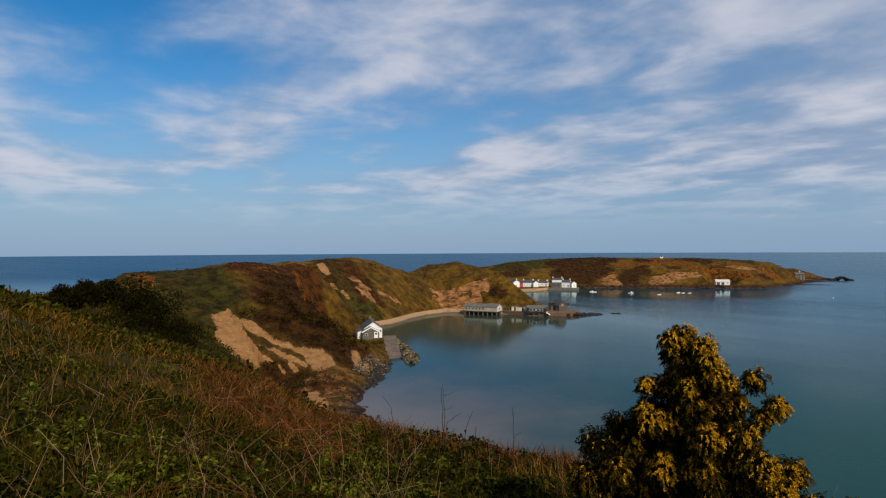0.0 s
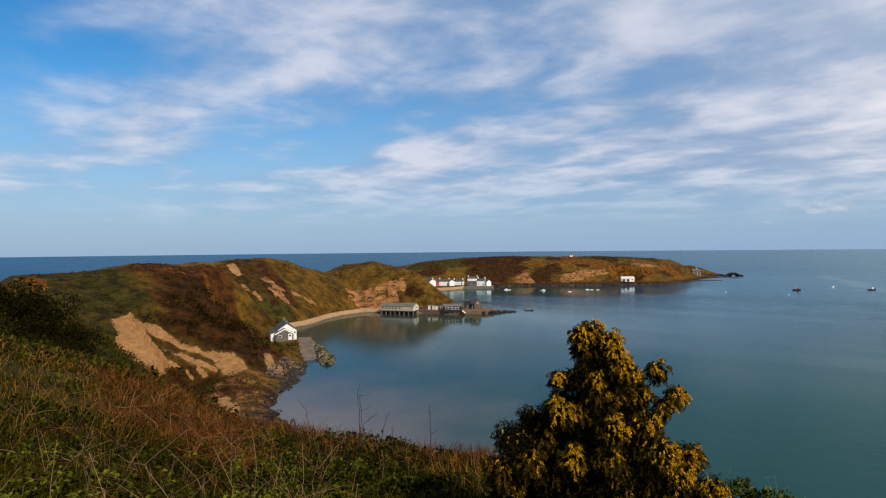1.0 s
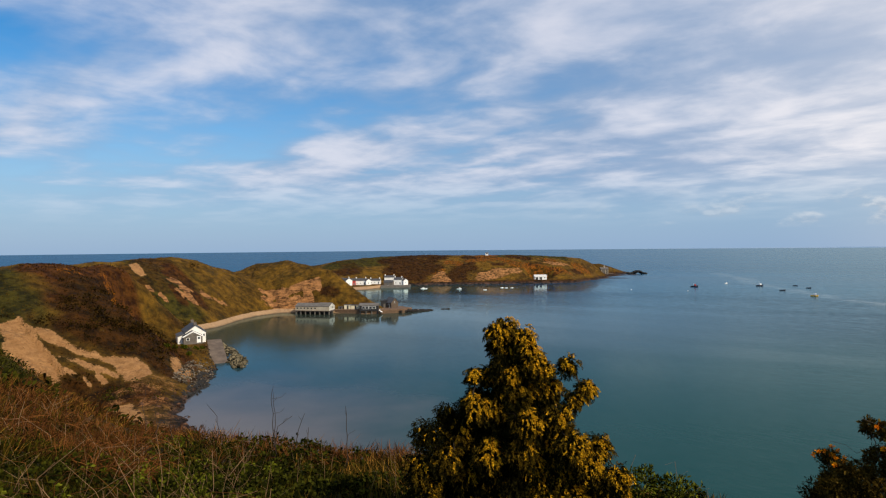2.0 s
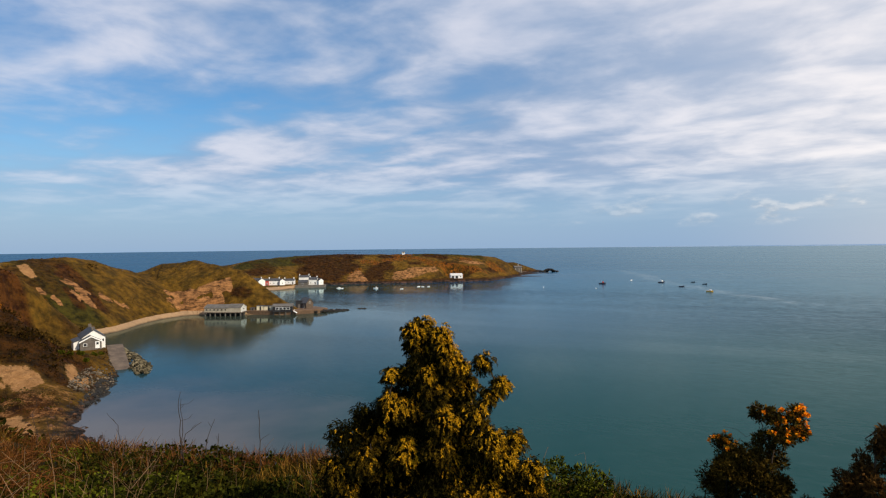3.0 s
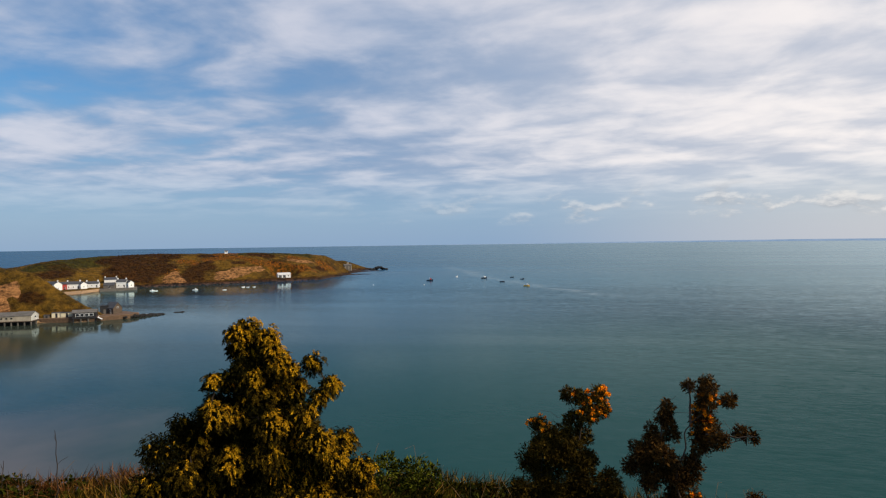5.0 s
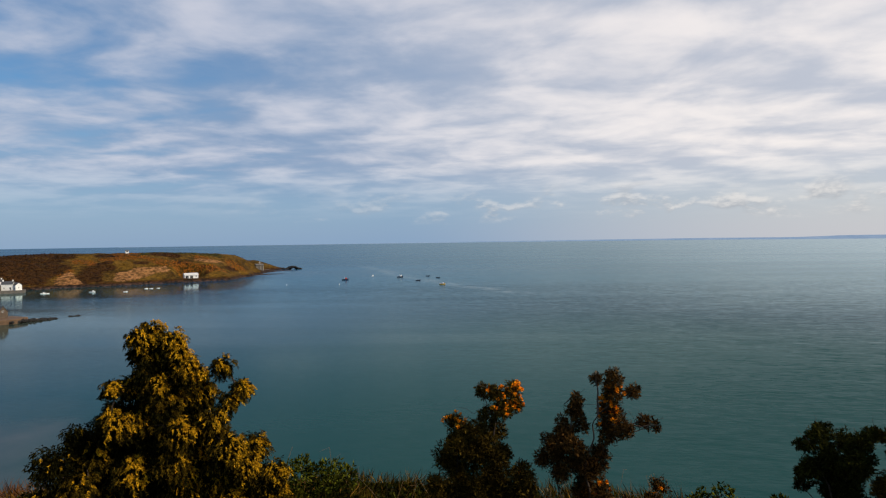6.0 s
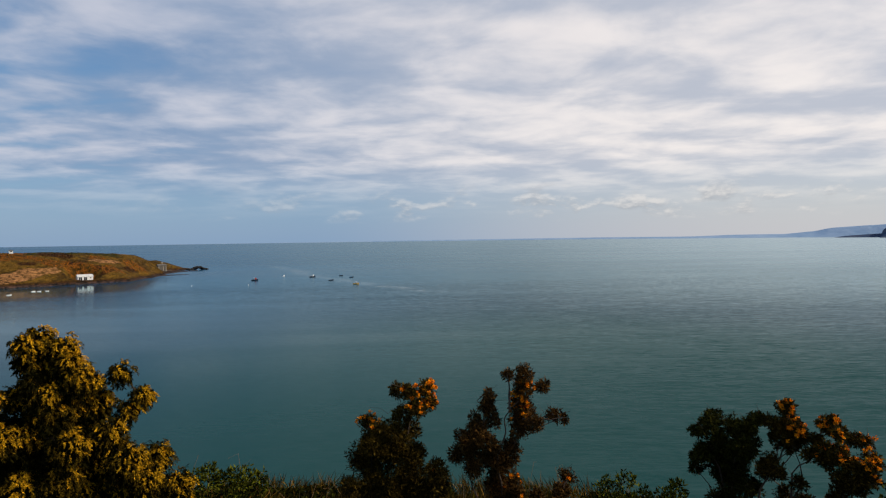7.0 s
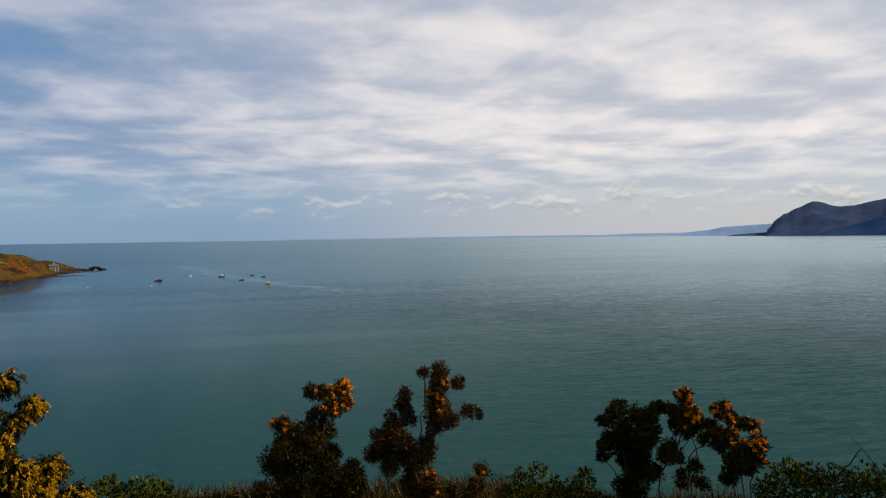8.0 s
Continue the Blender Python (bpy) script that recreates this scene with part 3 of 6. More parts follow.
def build_sea():
    n = 180
    ring = [(4950 * math.cos(2 * math.pi * i / n), 4950 * math.sin(2 * math.pi * i / n), 0) for i in range(n)]
    bm = bmesh.new()
    bm.faces.new([bm.verts.new(p) for p in ring])
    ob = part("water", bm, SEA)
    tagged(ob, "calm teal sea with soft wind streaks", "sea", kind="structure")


build_ground()
build_sea()

# ---- building materials ----
WHITEWASH = plain("whitewash", (0.80, 0.79, 0.75), 0.85, 0.10, 3.0)
CREAM = plain("cream_render", (0.62, 0.55, 0.38), 0.85, 0.15, 3.0)
SLATE = plain("slate", (0.062, 0.062, 0.066), 0.6, 0.3, 5.0)
LIGHT_ROOF = plain("bleached_roof", (0.60, 0.58, 0.55), 0.8, 0.12, 2.0)
PALE_ROOF = plain("weathered_roof", (0.125, 0.113, 0.098), 0.8, 0.3, 2.0)
DARK_STONE = plain("dark_stone", (0.095, 0.068, 0.048), 0.9, 0.4, 5.0, 0.05)
STONE = plain("grey_stone", (0.12, 0.105, 0.09), 0.9, 0.4, 6.0, 0.05)
WARM_STONE = plain("sandstone_block", (0.13, 0.078, 0.045), 0.9, 0.35, 4.0, 0.05)
PALE_WALL = plain("pale_boards", (0.40, 0.345, 0.26), 0.8, 0.2, 3.0)
BLACK_PAINT = plain("tarred_timber", (0.018, 0.018, 0.02), 0.7, 0.3, 5.0)
CONCRETE = plain("concrete", (0.120, 0.090, 0.068), 0.9, 0.4, 2.0, 0.02)
PILE = plain("pile_concrete", (0.11, 0.10, 0.085), 0.9, 0.4, 3.0, 0.02)
RED_PAINT = plain("red_paint", (0.42, 0.05, 0.04), 0.6, 0.15, 3.0)
YELLOW_PAINT = plain("yellow_paint", (0.75, 0.42, 0.05), 0.5, 0.15, 3.0)
BLUE_HULL = plain("navy_paint", (0.012, 0.015, 0.03), 0.45, 0.2, 3.0)
WHITE_PAINT = plain("white_paint", (0.82, 0.82, 0.80), 0.4, 0.06, 2.0)
METAL = plain("galvanised_steel", (0.45, 0.47, 0.50), 0.45, 0.2, 4.0, 0.004, 0.8)
DARK_ROCK = plain("weedy_rock", (0.016, 0.014, 0.012), 0.85, 0.5, 1.0, 0.15)
ARM_ROCK = foliage("breakwater_stone", (0.012, 0.011, 0.008), (0.20, 0.165, 0.10), 0.9)
BROWN_ROCK = foliage("foreshore_stone", (0.010, 0.006, 0.004), (0.125, 0.066, 0.040), 0.9)
GREY_ROCK = foliage("shore_stone", (0.010, 0.009, 0.007), (0.21, 0.17, 0.125), 0.9)


def glass():
    m, n = material("window_glass")
    finish(n, (0.02, 0.025, 0.03), 0.08, spec=0.6)
    return m


GLASS = glass()


def box_bm(x0, x1, y0, y1, z0, z1, bevel=0.0):
    bm = bmesh.new()
    bmesh.ops.create_cube(bm, size=1.0)
    bmesh.ops.scale(bm, vec=(x1 - x0, y1 - y0, z1 - z0), verts=bm.verts)
    bmesh.ops.translate(bm, vec=((x0 + x1) / 2, (y0 + y1) / 2, (z0 + z1) / 2), verts=bm.verts)
    if bevel:
        bmesh.ops.bevel(bm, geom=bm.edges[:], offset=bevel, segments=1, affect="EDGES")
    return bm


def gable_walls(length, width, eaves, rise, foot):
    """Closed house block with gables at both ends of x; it reaches down below the ground by foot."""
    bm = bmesh.new()
    a, b = length / 2, width / 2
    ring = [(-b, -foot), (b, -foot), (b, eaves), (0, eaves + rise), (-b, eaves)]
    ends = [[bm.verts.new((s * a, y, z)) for y, z in ring] for s in (-1, 1)]
    bm.faces.new(ends[0][::-1])
    bm.faces.new(ends[1])
    for i in range(5):
        j = (i + 1) % 5
        bm.faces.new((ends[0][i], ends[0][j], ends[1][j], ends[1][i]))
    bmesh.ops.recalc_face_normals(bm, faces=bm.faces)
    return bm


def gable_roof(length, width, eaves, rise, over=0.25, thick=0.18):
    bm = bmesh.new()
    a, b = length / 2 + over, width / 2 + over
    drop = over * rise / (width / 2)
    ring = [(-b, eaves - drop), (0, eaves + rise), (b, eaves - drop), (b, eaves - drop + thick), (0, eaves + rise + thick), (-b, eaves - drop + thick)]
    ring = [(y, z + 0.01) for y, z in ring]
    ends = [[bm.verts.new((s * a, y, z)) for y, z in ring] for s in (-1, 1)]
    for e in ends:
        bm.faces.new((e[0], e[1], e[4], e[5]))
        bm.faces.new((e[1], e[2], e[3], e[4]))
    for i in range(6):
        j = (i + 1) % 6
        bm.faces.new((ends[0][i], ends[0][j], ends[1][j], ends[1][i]))
    bmesh.ops.recalc_face_normals(bm, faces=bm.faces)
    return bm


def window(parent, face, u, z, w, h, length, width, frame_mat, pane_mat=None, name="window"):
    """A framed window or door on one face of a house block: 'f' front (-y), 'b' back, 'l' and 'r' the gables."""
    ob = part(name, box_bm(-w / 2, w / 2, -0.07, 0.03, 0, h, 0.015), frame_mat, parent)
    pane = bmesh.new()
    n = 2 if w > 0.7 else 1
    for i in range(n):
        x0, x1 = -w / 2 + 0.07 + i * (w - 0.07) / n, -w / 2 + (i + 1) * (w - 0.07) / n
        q = [pane.verts.new(p) for p in ((x0, -0.078, 0.08), (x1, -0.078, 0.08), (x1, -0.078, h - 0.08), (x0, -0.078, h - 0.08))]
        pane.faces.new(q)
        back = [pane.verts.new((v.co.x, -0.05, v.co.z)) for v in q]
        for k in range(4):
            pane.faces.new((q[k], q[(k + 1) % 4], back[(k + 1) % 4], back[k]))
    part("pane", pane, pane_mat or GLASS, ob)
    a, b = length / 2, width / 2
    spots = {"f": (u, -b, 0), "b": (u, b, 180), "r": (a, u, 90), "l": (-a, u, -90)}
    x, y, turn = spots[face]
    ob.matrix_local = pose(x, y, z, 0, 0, turn)
    return ob


def chimney(parent, x, y, z, mat, high=1.1):
    stack = part("chimney", box_bm(x - 0.4, x + 0.4, y - 0.3, y + 0.3, z - 0.8, z + high, 0.03), mat, parent)
    bm = bmesh.new()
    for dx in (-0.18, 0.18):
        bmesh.ops.create_cone(bm, cap_ends=True, segments=8, radius1=0.13, radius2=0.1, depth=0.35,
                              matrix=Matrix.Translation((x + dx, y, z + high + 0.15)))
    part("chimney_pot", bm, WARM_STONE, stack)


def place(ob, az, dist, z, turn):
    """turn: degrees by which the front is turned from facing the stand."""
    p = bearing(az, dist, z)
    ob.matrix_world = pose(p.x, p.y, p.z, 0, 0, -az + turn) @ Matrix.Diagonal((*ob.scale, 1))
    return ob


def house(name, label, length, width, eaves, rise, wall, roof, openings=(), chimneys=(), foot=1.0, group="", category="house"):
    ob = tagged(new(name), label, category, group)
    part("wall", gable_walls(length, width, eaves, rise, foot), wall, ob)
    part("roof", gable_roof(length, width, eaves, rise), roof, ob)
    for kind, face, u, z, w, h in openings:
        window(ob, face, u, z, w, h, length, width, WHITE_PAINT, BLACK_PAINT if kind == "door" else GLASS, kind)
    for x in chimneys:
        chimney(ob, x, 0, eaves + rise, wall)
    return ob


# ---- the cottage by the slipway ----
def build_cottage():
    ob = tagged(new("cottage"), "whitewashed slate-roofed cottage with a stone porch beside the slipway", "cottage")
    turn = Matrix.Rotation(radians(-90), 4, "Z")
    bm = gable_walls(9.0, 5.6, 2.5, 2.0, 1.2)
    bm.transform(turn)
    part("wall", bm, WHITEWASH, ob)
    bm = gable_roof(9.0, 5.6, 2.5, 2.0, 0.18)
    bm.transform(turn)
    part("roof", bm, SLATE, ob)
    chimney(ob, 0.0, -3.7, 4.5, STONE, 0.8)
    chimney(ob, 0.0, 3.7, 4.5, STONE, 0.8)
    bm = gable_walls(2.6, 5.0, 1.75, 1.35, 1.2)
    bm.transform(Matrix.Translation((-0.9, -5.8, 0)) @ turn)
    part("porch", bm, STONE, ob, "rough grey stone porch")
    bm = gable_roof(2.6, 5.0, 1.75, 1.35, 0.14)
    bm.transform(Matrix.Translation((-0.9, -5.8, 0)) @ turn)
    part("porch_roof", bm, SLATE, ob)
    bm = bmesh.new()
    for s in (-1, 1):
        q = [(-0.9, -7.26, 2.98), (-0.9 + s * 2.75, -7.26, 1.5), (-0.9 + s * 2.75, -7.26, 1.86), (-0.9, -7.26, 3.34)]
        v = [bm.verts.new(p) for p in q] + [bm.verts.new((x, y + 0.05, z)) for x, y, z in q]
        for f in ((0, 1, 2, 3), (7, 6, 5, 4), (0, 4, 5, 1), (1, 5, 6, 2), (2, 6, 7, 3), (3, 7, 4, 0)):
            bm.faces.new([v[i] for i in f])
    bmesh.ops.recalc_face_normals(bm, faces=bm.faces)
    part("bargeboard", bm, WHITE_PAINT, ob, "white painted bargeboards")
    door = part("door", box_bm(0.1, 1.15, -7.17, -7.08, -0.1, 1.75, 0.01), WHITE_PAINT, ob, "white painted door")
    part("door_pane", box_bm(0.35, 0.9, -7.20, -7.15, 0.9, 1.5), GLASS, door)
    w = part("window", box_bm(-2.7, -1.8, -7.16, -7.08, 0.6, 1.4, 0.01), WHITE_PAINT, ob)
    part("pane", box_bm(-2.6, -1.9, -7.18, -7.12, 0.68, 1.32), GLASS, w)
    w = part("window", box_bm(2.0, 2.55, -4.56, -4.46, 1.3, 2.1, 0.01), WHITE_PAINT, ob)
    part("pane", box_bm(2.08, 2.47, -4.58, -4.5, 1.38, 2.02), GLASS, w)
    bm = bmesh.new()
    ring = [(-4.7, -1.0), (-2.8, -1.0), (-2.8, 2.3), (-4.7, 1.7)]
    ends = [[bm.verts.new((x, y, z)) for x, z in ring] for y in (-4.9, 1.0)]
    bm.faces.new(ends[0])
    bm.faces.new(ends[1][::-1])
    for i in range(4):
        j = (i + 1) % 4
        bm.faces.new((ends[0][i], ends[1][i], ends[1][j], ends[0][j]))
    bmesh.ops.recalc_face_normals(bm, faces=bm.faces)
    part("side_wing", bm, WHITEWASH, ob, "low whitewashed lean-to")
    bm = box_bm(-1.15, 1.15, -3.2, 3.2, -0.07, 0.07)
    bm.transform(Matrix.Translation((-3.8, -1.95, 2.07)) @ Matrix.Rotation(radians(-17.5), 4, "Y"))
    part("side_roof", bm, SLATE, ob)
    ob.scale = (1.06, 1.06, 1.04)
    place(ob, -8.72, 209, 5.0, 6)


build_cottage()


def build_slipway():
    bm = bmesh.new()
    top, foot = bearing(-7.25, 210, 4.4), bearing(-6.45, 190, -0.3)
    side = Vector((foot.y - top.y, top.x - foot.x, 0)).normalized()
    rows = []
    for i in range(9):
        c = top.lerp(foot, i / 8)
        half = 2.7 - 0.9 * i / 8
        rows.append([bm.verts.new(c + side * s * half + Vector((0, 0, dz))) for s, dz in ((1, 0), (-1, 0), (-1, -3), (1, -3))])
    for r, q in zip(rows[:-1], rows[1:]):
        for k in range(4):
            bm.faces.new((r[k], r[(k + 1) % 4], q[(k + 1) % 4], q[k]))
    bm.faces.new(rows[0])
    bm.faces.new(rows[-1][::-1])
    bmesh.ops.recalc_face_normals(bm, faces=bm.faces)
    part("slipway", bm, CONCRETE)
    tagged(bpy.data.objects["slipway"], "worn grey concrete slipway running down into the water", "slipway", kind="structure")


build_slipway()


def rock_mesh(name, spots, rng, mat):
    """Angular stones joined in one mesh; spots: x, y, z, size."""
    base = bmesh.new()
    bmesh.ops.create_icosphere(base, subdivisions=1, radius=1.0)
    v0 = np.array([v.co[:] for v in base.verts])
    f0 = np.array([[v.index for v in f.verts] for f in base.faces])
    base.free()
    verts, faces = [], []
    for i, (x, y, z, s) in enumerate(spots):
        k = v0 * (0.75 + 0.5 * rng.rand(len(v0), 1)) * (rng.rand(3) * 0.7 + 0.6)
        a = rng.rand() * 6.28
        k = k @ np.array([[math.cos(a), math.sin(a), 0], [-math.sin(a), math.cos(a), 0], [0, 0, 0.75]])
        verts.append(k * s + (x, y, z))
        faces.append(f0 + i * len(v0))
    return mesh_of(name, np.concatenate(verts), np.concatenate(faces), mat)


def build_rocks():
    rng = np.random.RandomState(5)
    arm = []
    for i in range(330):
        t = rng.rand()
        az = -6.5 + 1.35 * t + 0.42 * math.sin(t * 3.1)
        d = 210 - 29 * t
        across = rng.randn() * 1.35
        p = bearing(az, d) + Vector((across, rng.randn() * 0.6, 0))
        arm.append((p.x, p.y, 2.9 - 2.2 * t - abs(across) * 0.6, 0.25 + rng.rand() * 0.42))
    tagged(new("breakwater", rock_mesh("breakwater", arm, rng, ARM_ROCK)), "curved breakwater arm of piled grey boulders", "breakwater", kind="stuff")
    shore = []
    while len(shore) < 1000:
        az, d = -10.4 + rng.rand() * 3.4, 158 + rng.rand() * 44
        p = bearing(az, d)
        z = float(land(p.x, p.y))
        if -0.5 < z < 3.4 and abs(az - (-7.2 + 0.8 * (210 - d) / 22)) > 0.6:
            shore.append((p.x, p.y, z + 0.03, 0.08 + rng.rand() ** 3 * 0.36))
    tagged(new("shore_boulders", rock_mesh("shore_boulders", shore, rng, GREY_ROCK)), "loose grey boulders along the shore", "boulders", kind="stuff")
    weed = []
    while len(weed) < 520:
        az = -11.5 + rng.rand() * 4.8
        d = 150 + rng.rand() * 38 if len(weed) % 4 else 118 + rng.rand() * 32
        p = bearing(az, d)
        z = float(land(p.x, p.y))
        if -0.5 < z < 1.3:
            weed.append((p.x, p.y, max(z, -0.1) - 0.05, (0.12 + rng.rand() ** 3 * 0.7) * (1.0 if d > 150 else 0.5)))
    tagged(new("weedy_rocks", rock_mesh("weedy_rocks", weed, rng, DARK_ROCK)), "dark weed-covered rocks at the waterline", "rocks", kind="stuff")
    strand = []
    while len(strand) < 420:
        az, d = -13.5 + rng.rand() * 6.0, 108 + rng.rand() * 60
        p = bearing(az, d)
        z = float(land(p.x, p.y))
        if -0.35 < z < 2.6:
            strand.append((p.x, p.y, z - 0.02, 0.07 + rng.rand() ** 5 * 0.55))
    tagged(new("foreshore_stones", rock_mesh("foreshore_stones", strand, rng, BROWN_ROCK)), "brown stones and rubble on the foreshore", "stones", kind="stuff")
    spit = [(*(bearing(8.9 + 2.8 * t, 316 + 9 * t) + Vector((rng.randn() * 0.8, rng.randn() * 1.2, 0)))[:2], 0.75 - 0.95 * t, 0.45 + rng.rand() * 0.75) for t in rng.rand(190) ** 1.2]
    tagged(new("rock_spit", rock_mesh("rock_spit", spit, rng, DARK_ROCK)), "low spit of black rocks off the quay", "rocks", kind="stuff")
    reef = [(*(bearing(12.75 + 0.75 * t, 329 + 1.5 * t) + Vector((0, rng.randn() * 0.5, 0)))[:2], -0.05, 0.35 + rng.rand() * 0.35) for t in rng.rand(26)]
    tagged(new("reef", rock_mesh("reef", reef, rng, DARK_ROCK)), "small dark reef just above the water", "rocks", kind="stuff")
    skerry = [(*(bearing(29.4 + 1.4 * t, 735 + 4 * t) + Vector((0, rng.randn() * 2, 0)))[:2], 0.4 + 2.6 * math.exp(-((t - 0.55) / 0.2) ** 2), 1.0 + rng.rand() * 1.2) for t in rng.rand(110)]
    tagged(new("skerry", rock_mesh("skerry", skerry, rng, DARK_ROCK)), "dark rocky islet off the headland's tip", "rocks", kind="stuff")


build_rocks()


# ---- the pier side: boathouse on piles, yard, black shed, stone store ----
def build_boathouse():
    ob = tagged(new("boathouse"), "long pale boathouse with a grey roof standing on concrete piles", "boathouse")
    part("deck", box_bm(-8.9, 8.8, -3.4, 3.4, 1.6, 1.95, 0.03), CONCRETE, ob)
    # black sheet added where the deck's shade falls between the piles
    part("deck_shade", box_bm(-8.8, 8.7, -0.6, -0.3, -3.0, 1.6), BLACK_PAINT, ob, "black sheet added for the shade under the deck")
    bm = gable_walls(11.2, 6.2, 2.0, 1.3, 0.0)
    bm.transform(Matrix.Translation((-3.1, 0, 1.96)))
    part("wall", bm, PALE_WALL, ob)
    bm = gable_walls(6.0, 6.2, 2.1, 1.4, 0.0)
    bm.transform(Matrix.Translation((5.55, 0, 1.96)))
    part("end_wall", bm, PALE_WALL, ob)
    bm = bmesh.new()
    bm.faces.new([bm.verts.new(p) for p in ((8.56, -3.05, 1.97), (8.56, 3.05, 1.97), (8.56, 3.05, 4.0), (8.56, 0, 5.36), (8.56, -3.05, 4.0))])
    bmesh.ops.solidify(bm, geom=bm.faces[:], thickness=-0.05)
    part("end_gable", bm, WHITEWASH, ob, "white painted gable end")
    bm = gable_roof(11.2, 6.2, 2.0, 1.3, 0.2)
    bm.transform(Matrix.Translation((-3.15, 0, 1.96)))
    part("roof", bm, PALE_ROOF, ob)
    bm = gable_roof(6.0, 6.2, 2.1, 1.4, 0.15)
    bm.transform(Matrix.Translation((5.55, 0, 1.96)))
    part("end_roof", bm, PALE_ROOF, ob)
    for i in range(8):
        x = -8.4 + i * 2.4
        for y in (-3.0, 1.2):
            part("pile", box_bm(x - 0.22, x + 0.22, y - 0.22, y + 0.22, -3.0, 1.62, 0.04), PILE, ob)
    for i in range(6):
        x = -7.6 + i * 1.8
        w = part("window", box_bm(x - 0.45, x + 0.45, -3.19, -3.05, 2.75, 3.45, 0.01), PALE_WALL, ob)
        part("pane", box_bm(x - 0.36, x + 0.36, -3.22, -3.1, 2.82, 3.38), GLASS, w)
    w = part("window", box_bm(8.5, 8.63, -0.5, 0.5, 2.9, 3.8, 0.01), WHITE_PAINT, ob)
    part("pane", box_bm(8.55, 8.66, -0.4, 0.4, 3.0, 3.7), GLASS, w)
    mid = bearing(1.45, 319)
    ob.matrix_world = pose(mid.x, mid.y, 0, 0, 0, -25) @ Matrix.Diagonal((1.03, 1.15, 1.0, 1.0))


def build_black_shed():
    ob = tagged(new("black_shed"), "black tarred boat shed on piles with a pale glazed front", "shed")
    part("deck", box_bm(-4.8, 4.8, -3.2, 3.2, 1.5, 1.8, 0.03), BLACK_PAINT, ob)
    bm = gable_walls(9.0, 6.0, 2.3, 0.9, 0.0)
    bm.transform(Matrix.Translation((0, 0, 1.81)))
    part("wall", bm, BLACK_PAINT, ob)
    bm = gable_roof(9.0, 6.0, 2.3, 0.9, 0.35)
    bm.transform(Matrix.Translation((0, 0, 1.81)))
    part("roof", bm, PALE_ROOF, ob)
    for i in range(4):
        x = -2.6 + i * 1.75
        w = part("window", box_bm(x - 0.75, x + 0.75, -3.1, -2.95, 2.5, 3.7, 0.02), WHITE_PAINT, ob)
        part("pane", box_bm(x - 0.62, x + 0.62, -3.13, -3.0, 2.6, 3.6), GLASS, w)
    for i in range(4):
        x = -4.2 + i * 2.8
        for y in (-2.8, 2.8):
            part("pile", box_bm(x - 0.25, x + 0.25, y - 0.25, y + 0.25, -3.0, 1.55, 0.04), BLACK_PAINT if i in (0, 3) else PILE, ob)
    bm = box_bm(-1.0, 1.0, -3.4, 3.4, -0.1, 0.1)
    bm.transform(Matrix.Translation((5.9, -1.0, 1.4)) @ Matrix.Rotation(radians(32), 4, "Y"))
    part("ramp", bm, WHITE_PAINT, ob, "white boarded ramp")
    mid = bearing(6.25, 314)
    ob.matrix_world = pose(mid.x, mid.y, 0, 0, 0, -12)


def build_quay():
    bm = bmesh.new()
    edge = [bearing(3.2, 319), bearing(5.4, 313), bearing(7.0, 311), bearing(9.4, 315), bearing(10.1, 321), bearing(9.0, 331), bearing(5.0, 334), bearing(3.0, 334)]
    low = [bm.verts.new((p.x, p.y, -2)) for p in edge]
    top = [bm.verts.new((p.x * 0.999, p.y * 0.999, 1.9)) for p in edge]
    bm.faces.new(top)
    for i in range(len(edge)):
        j = (i + 1) % len(edge)
        bm.faces.new((low[i], low[j], top[j], top[i]))
    bmesh.ops.recalc_face_normals(bm, faces=bm.faces)
    bmesh.ops.bevel(bm, geom=[e for e in bm.edges if e.verts[0].co.z > 1.8 and e.verts[1].co.z > 1.8], offset=0.15, segments=1, affect="EDGES")
    tagged(part("quay", bm, WARM_STONE), "weathered sandstone quay at the foot of the knoll", "quay", kind="structure")


def build_yard():
    for az, d, w, h, mat, lab in ((4.35, 317, 3.6, 2.1, CREAM, "low cream outbuilding with a flat roof on the quay"), (5.05, 316, 4.6, 1.9, CREAM, "low cream outbuilding with a flat roof on the quay"),
                                  (3.7, 318, 2.2, 1.2, STONE, "small stone store on the quay")):
        ob = tagged(new("outbuilding"), lab, "outbuilding")
        part("wall", box_bm(-w / 2, w / 2, -1.6, 1.6, 0, h, 0.03), mat, ob)
        part("roof", box_bm(-w / 2 - 0.15, w / 2 + 0.15, -1.75, 1.75, h + 0.003, h + 0.14, 0.02), SLATE, ob)
        part("door", box_bm(-0.4, 0.4, -1.64, -1.58, 0.02, min(1.9, h - 0.15)), BLACK_PAINT, ob)
        place(ob, az, d + 3, 1.9, -8)
    ob = house("stone_store", "dark brown stone store with a steep gable on the quay", 5.0, 4.6, 2.6, 2.4, DARK_STONE, SLATE, [("door", "f", 0.6, 0, 1.0, 2.0), ("window", "r", 0.0, 2.4, 0.9, 0.9)], foot=0.0, category="store")
    place(ob, 8.25, 323, 1.9, -50)
    ob = tagged(new("net_loft"), "black timber net loft with a flat roof on the quay", "shed")
    part("wall", box_bm(-1.7, 1.7, -1.6, 1.6, 0, 3.6, 0.03), BLACK_PAINT, ob)
    part("roof", box_bm(-1.85, 1.85, -1.75, 1.75, 3.603, 3.75, 0.02), BLACK_PAINT, ob)
    part("door", box_bm(-0.5, 0.5, -1.64, -1.58, 0.02, 2.0), STONE, ob)
    place(ob, 7.6, 324, 1.9, 0)


build_quay()
build_boathouse()
build_black_shed()
build_yard()


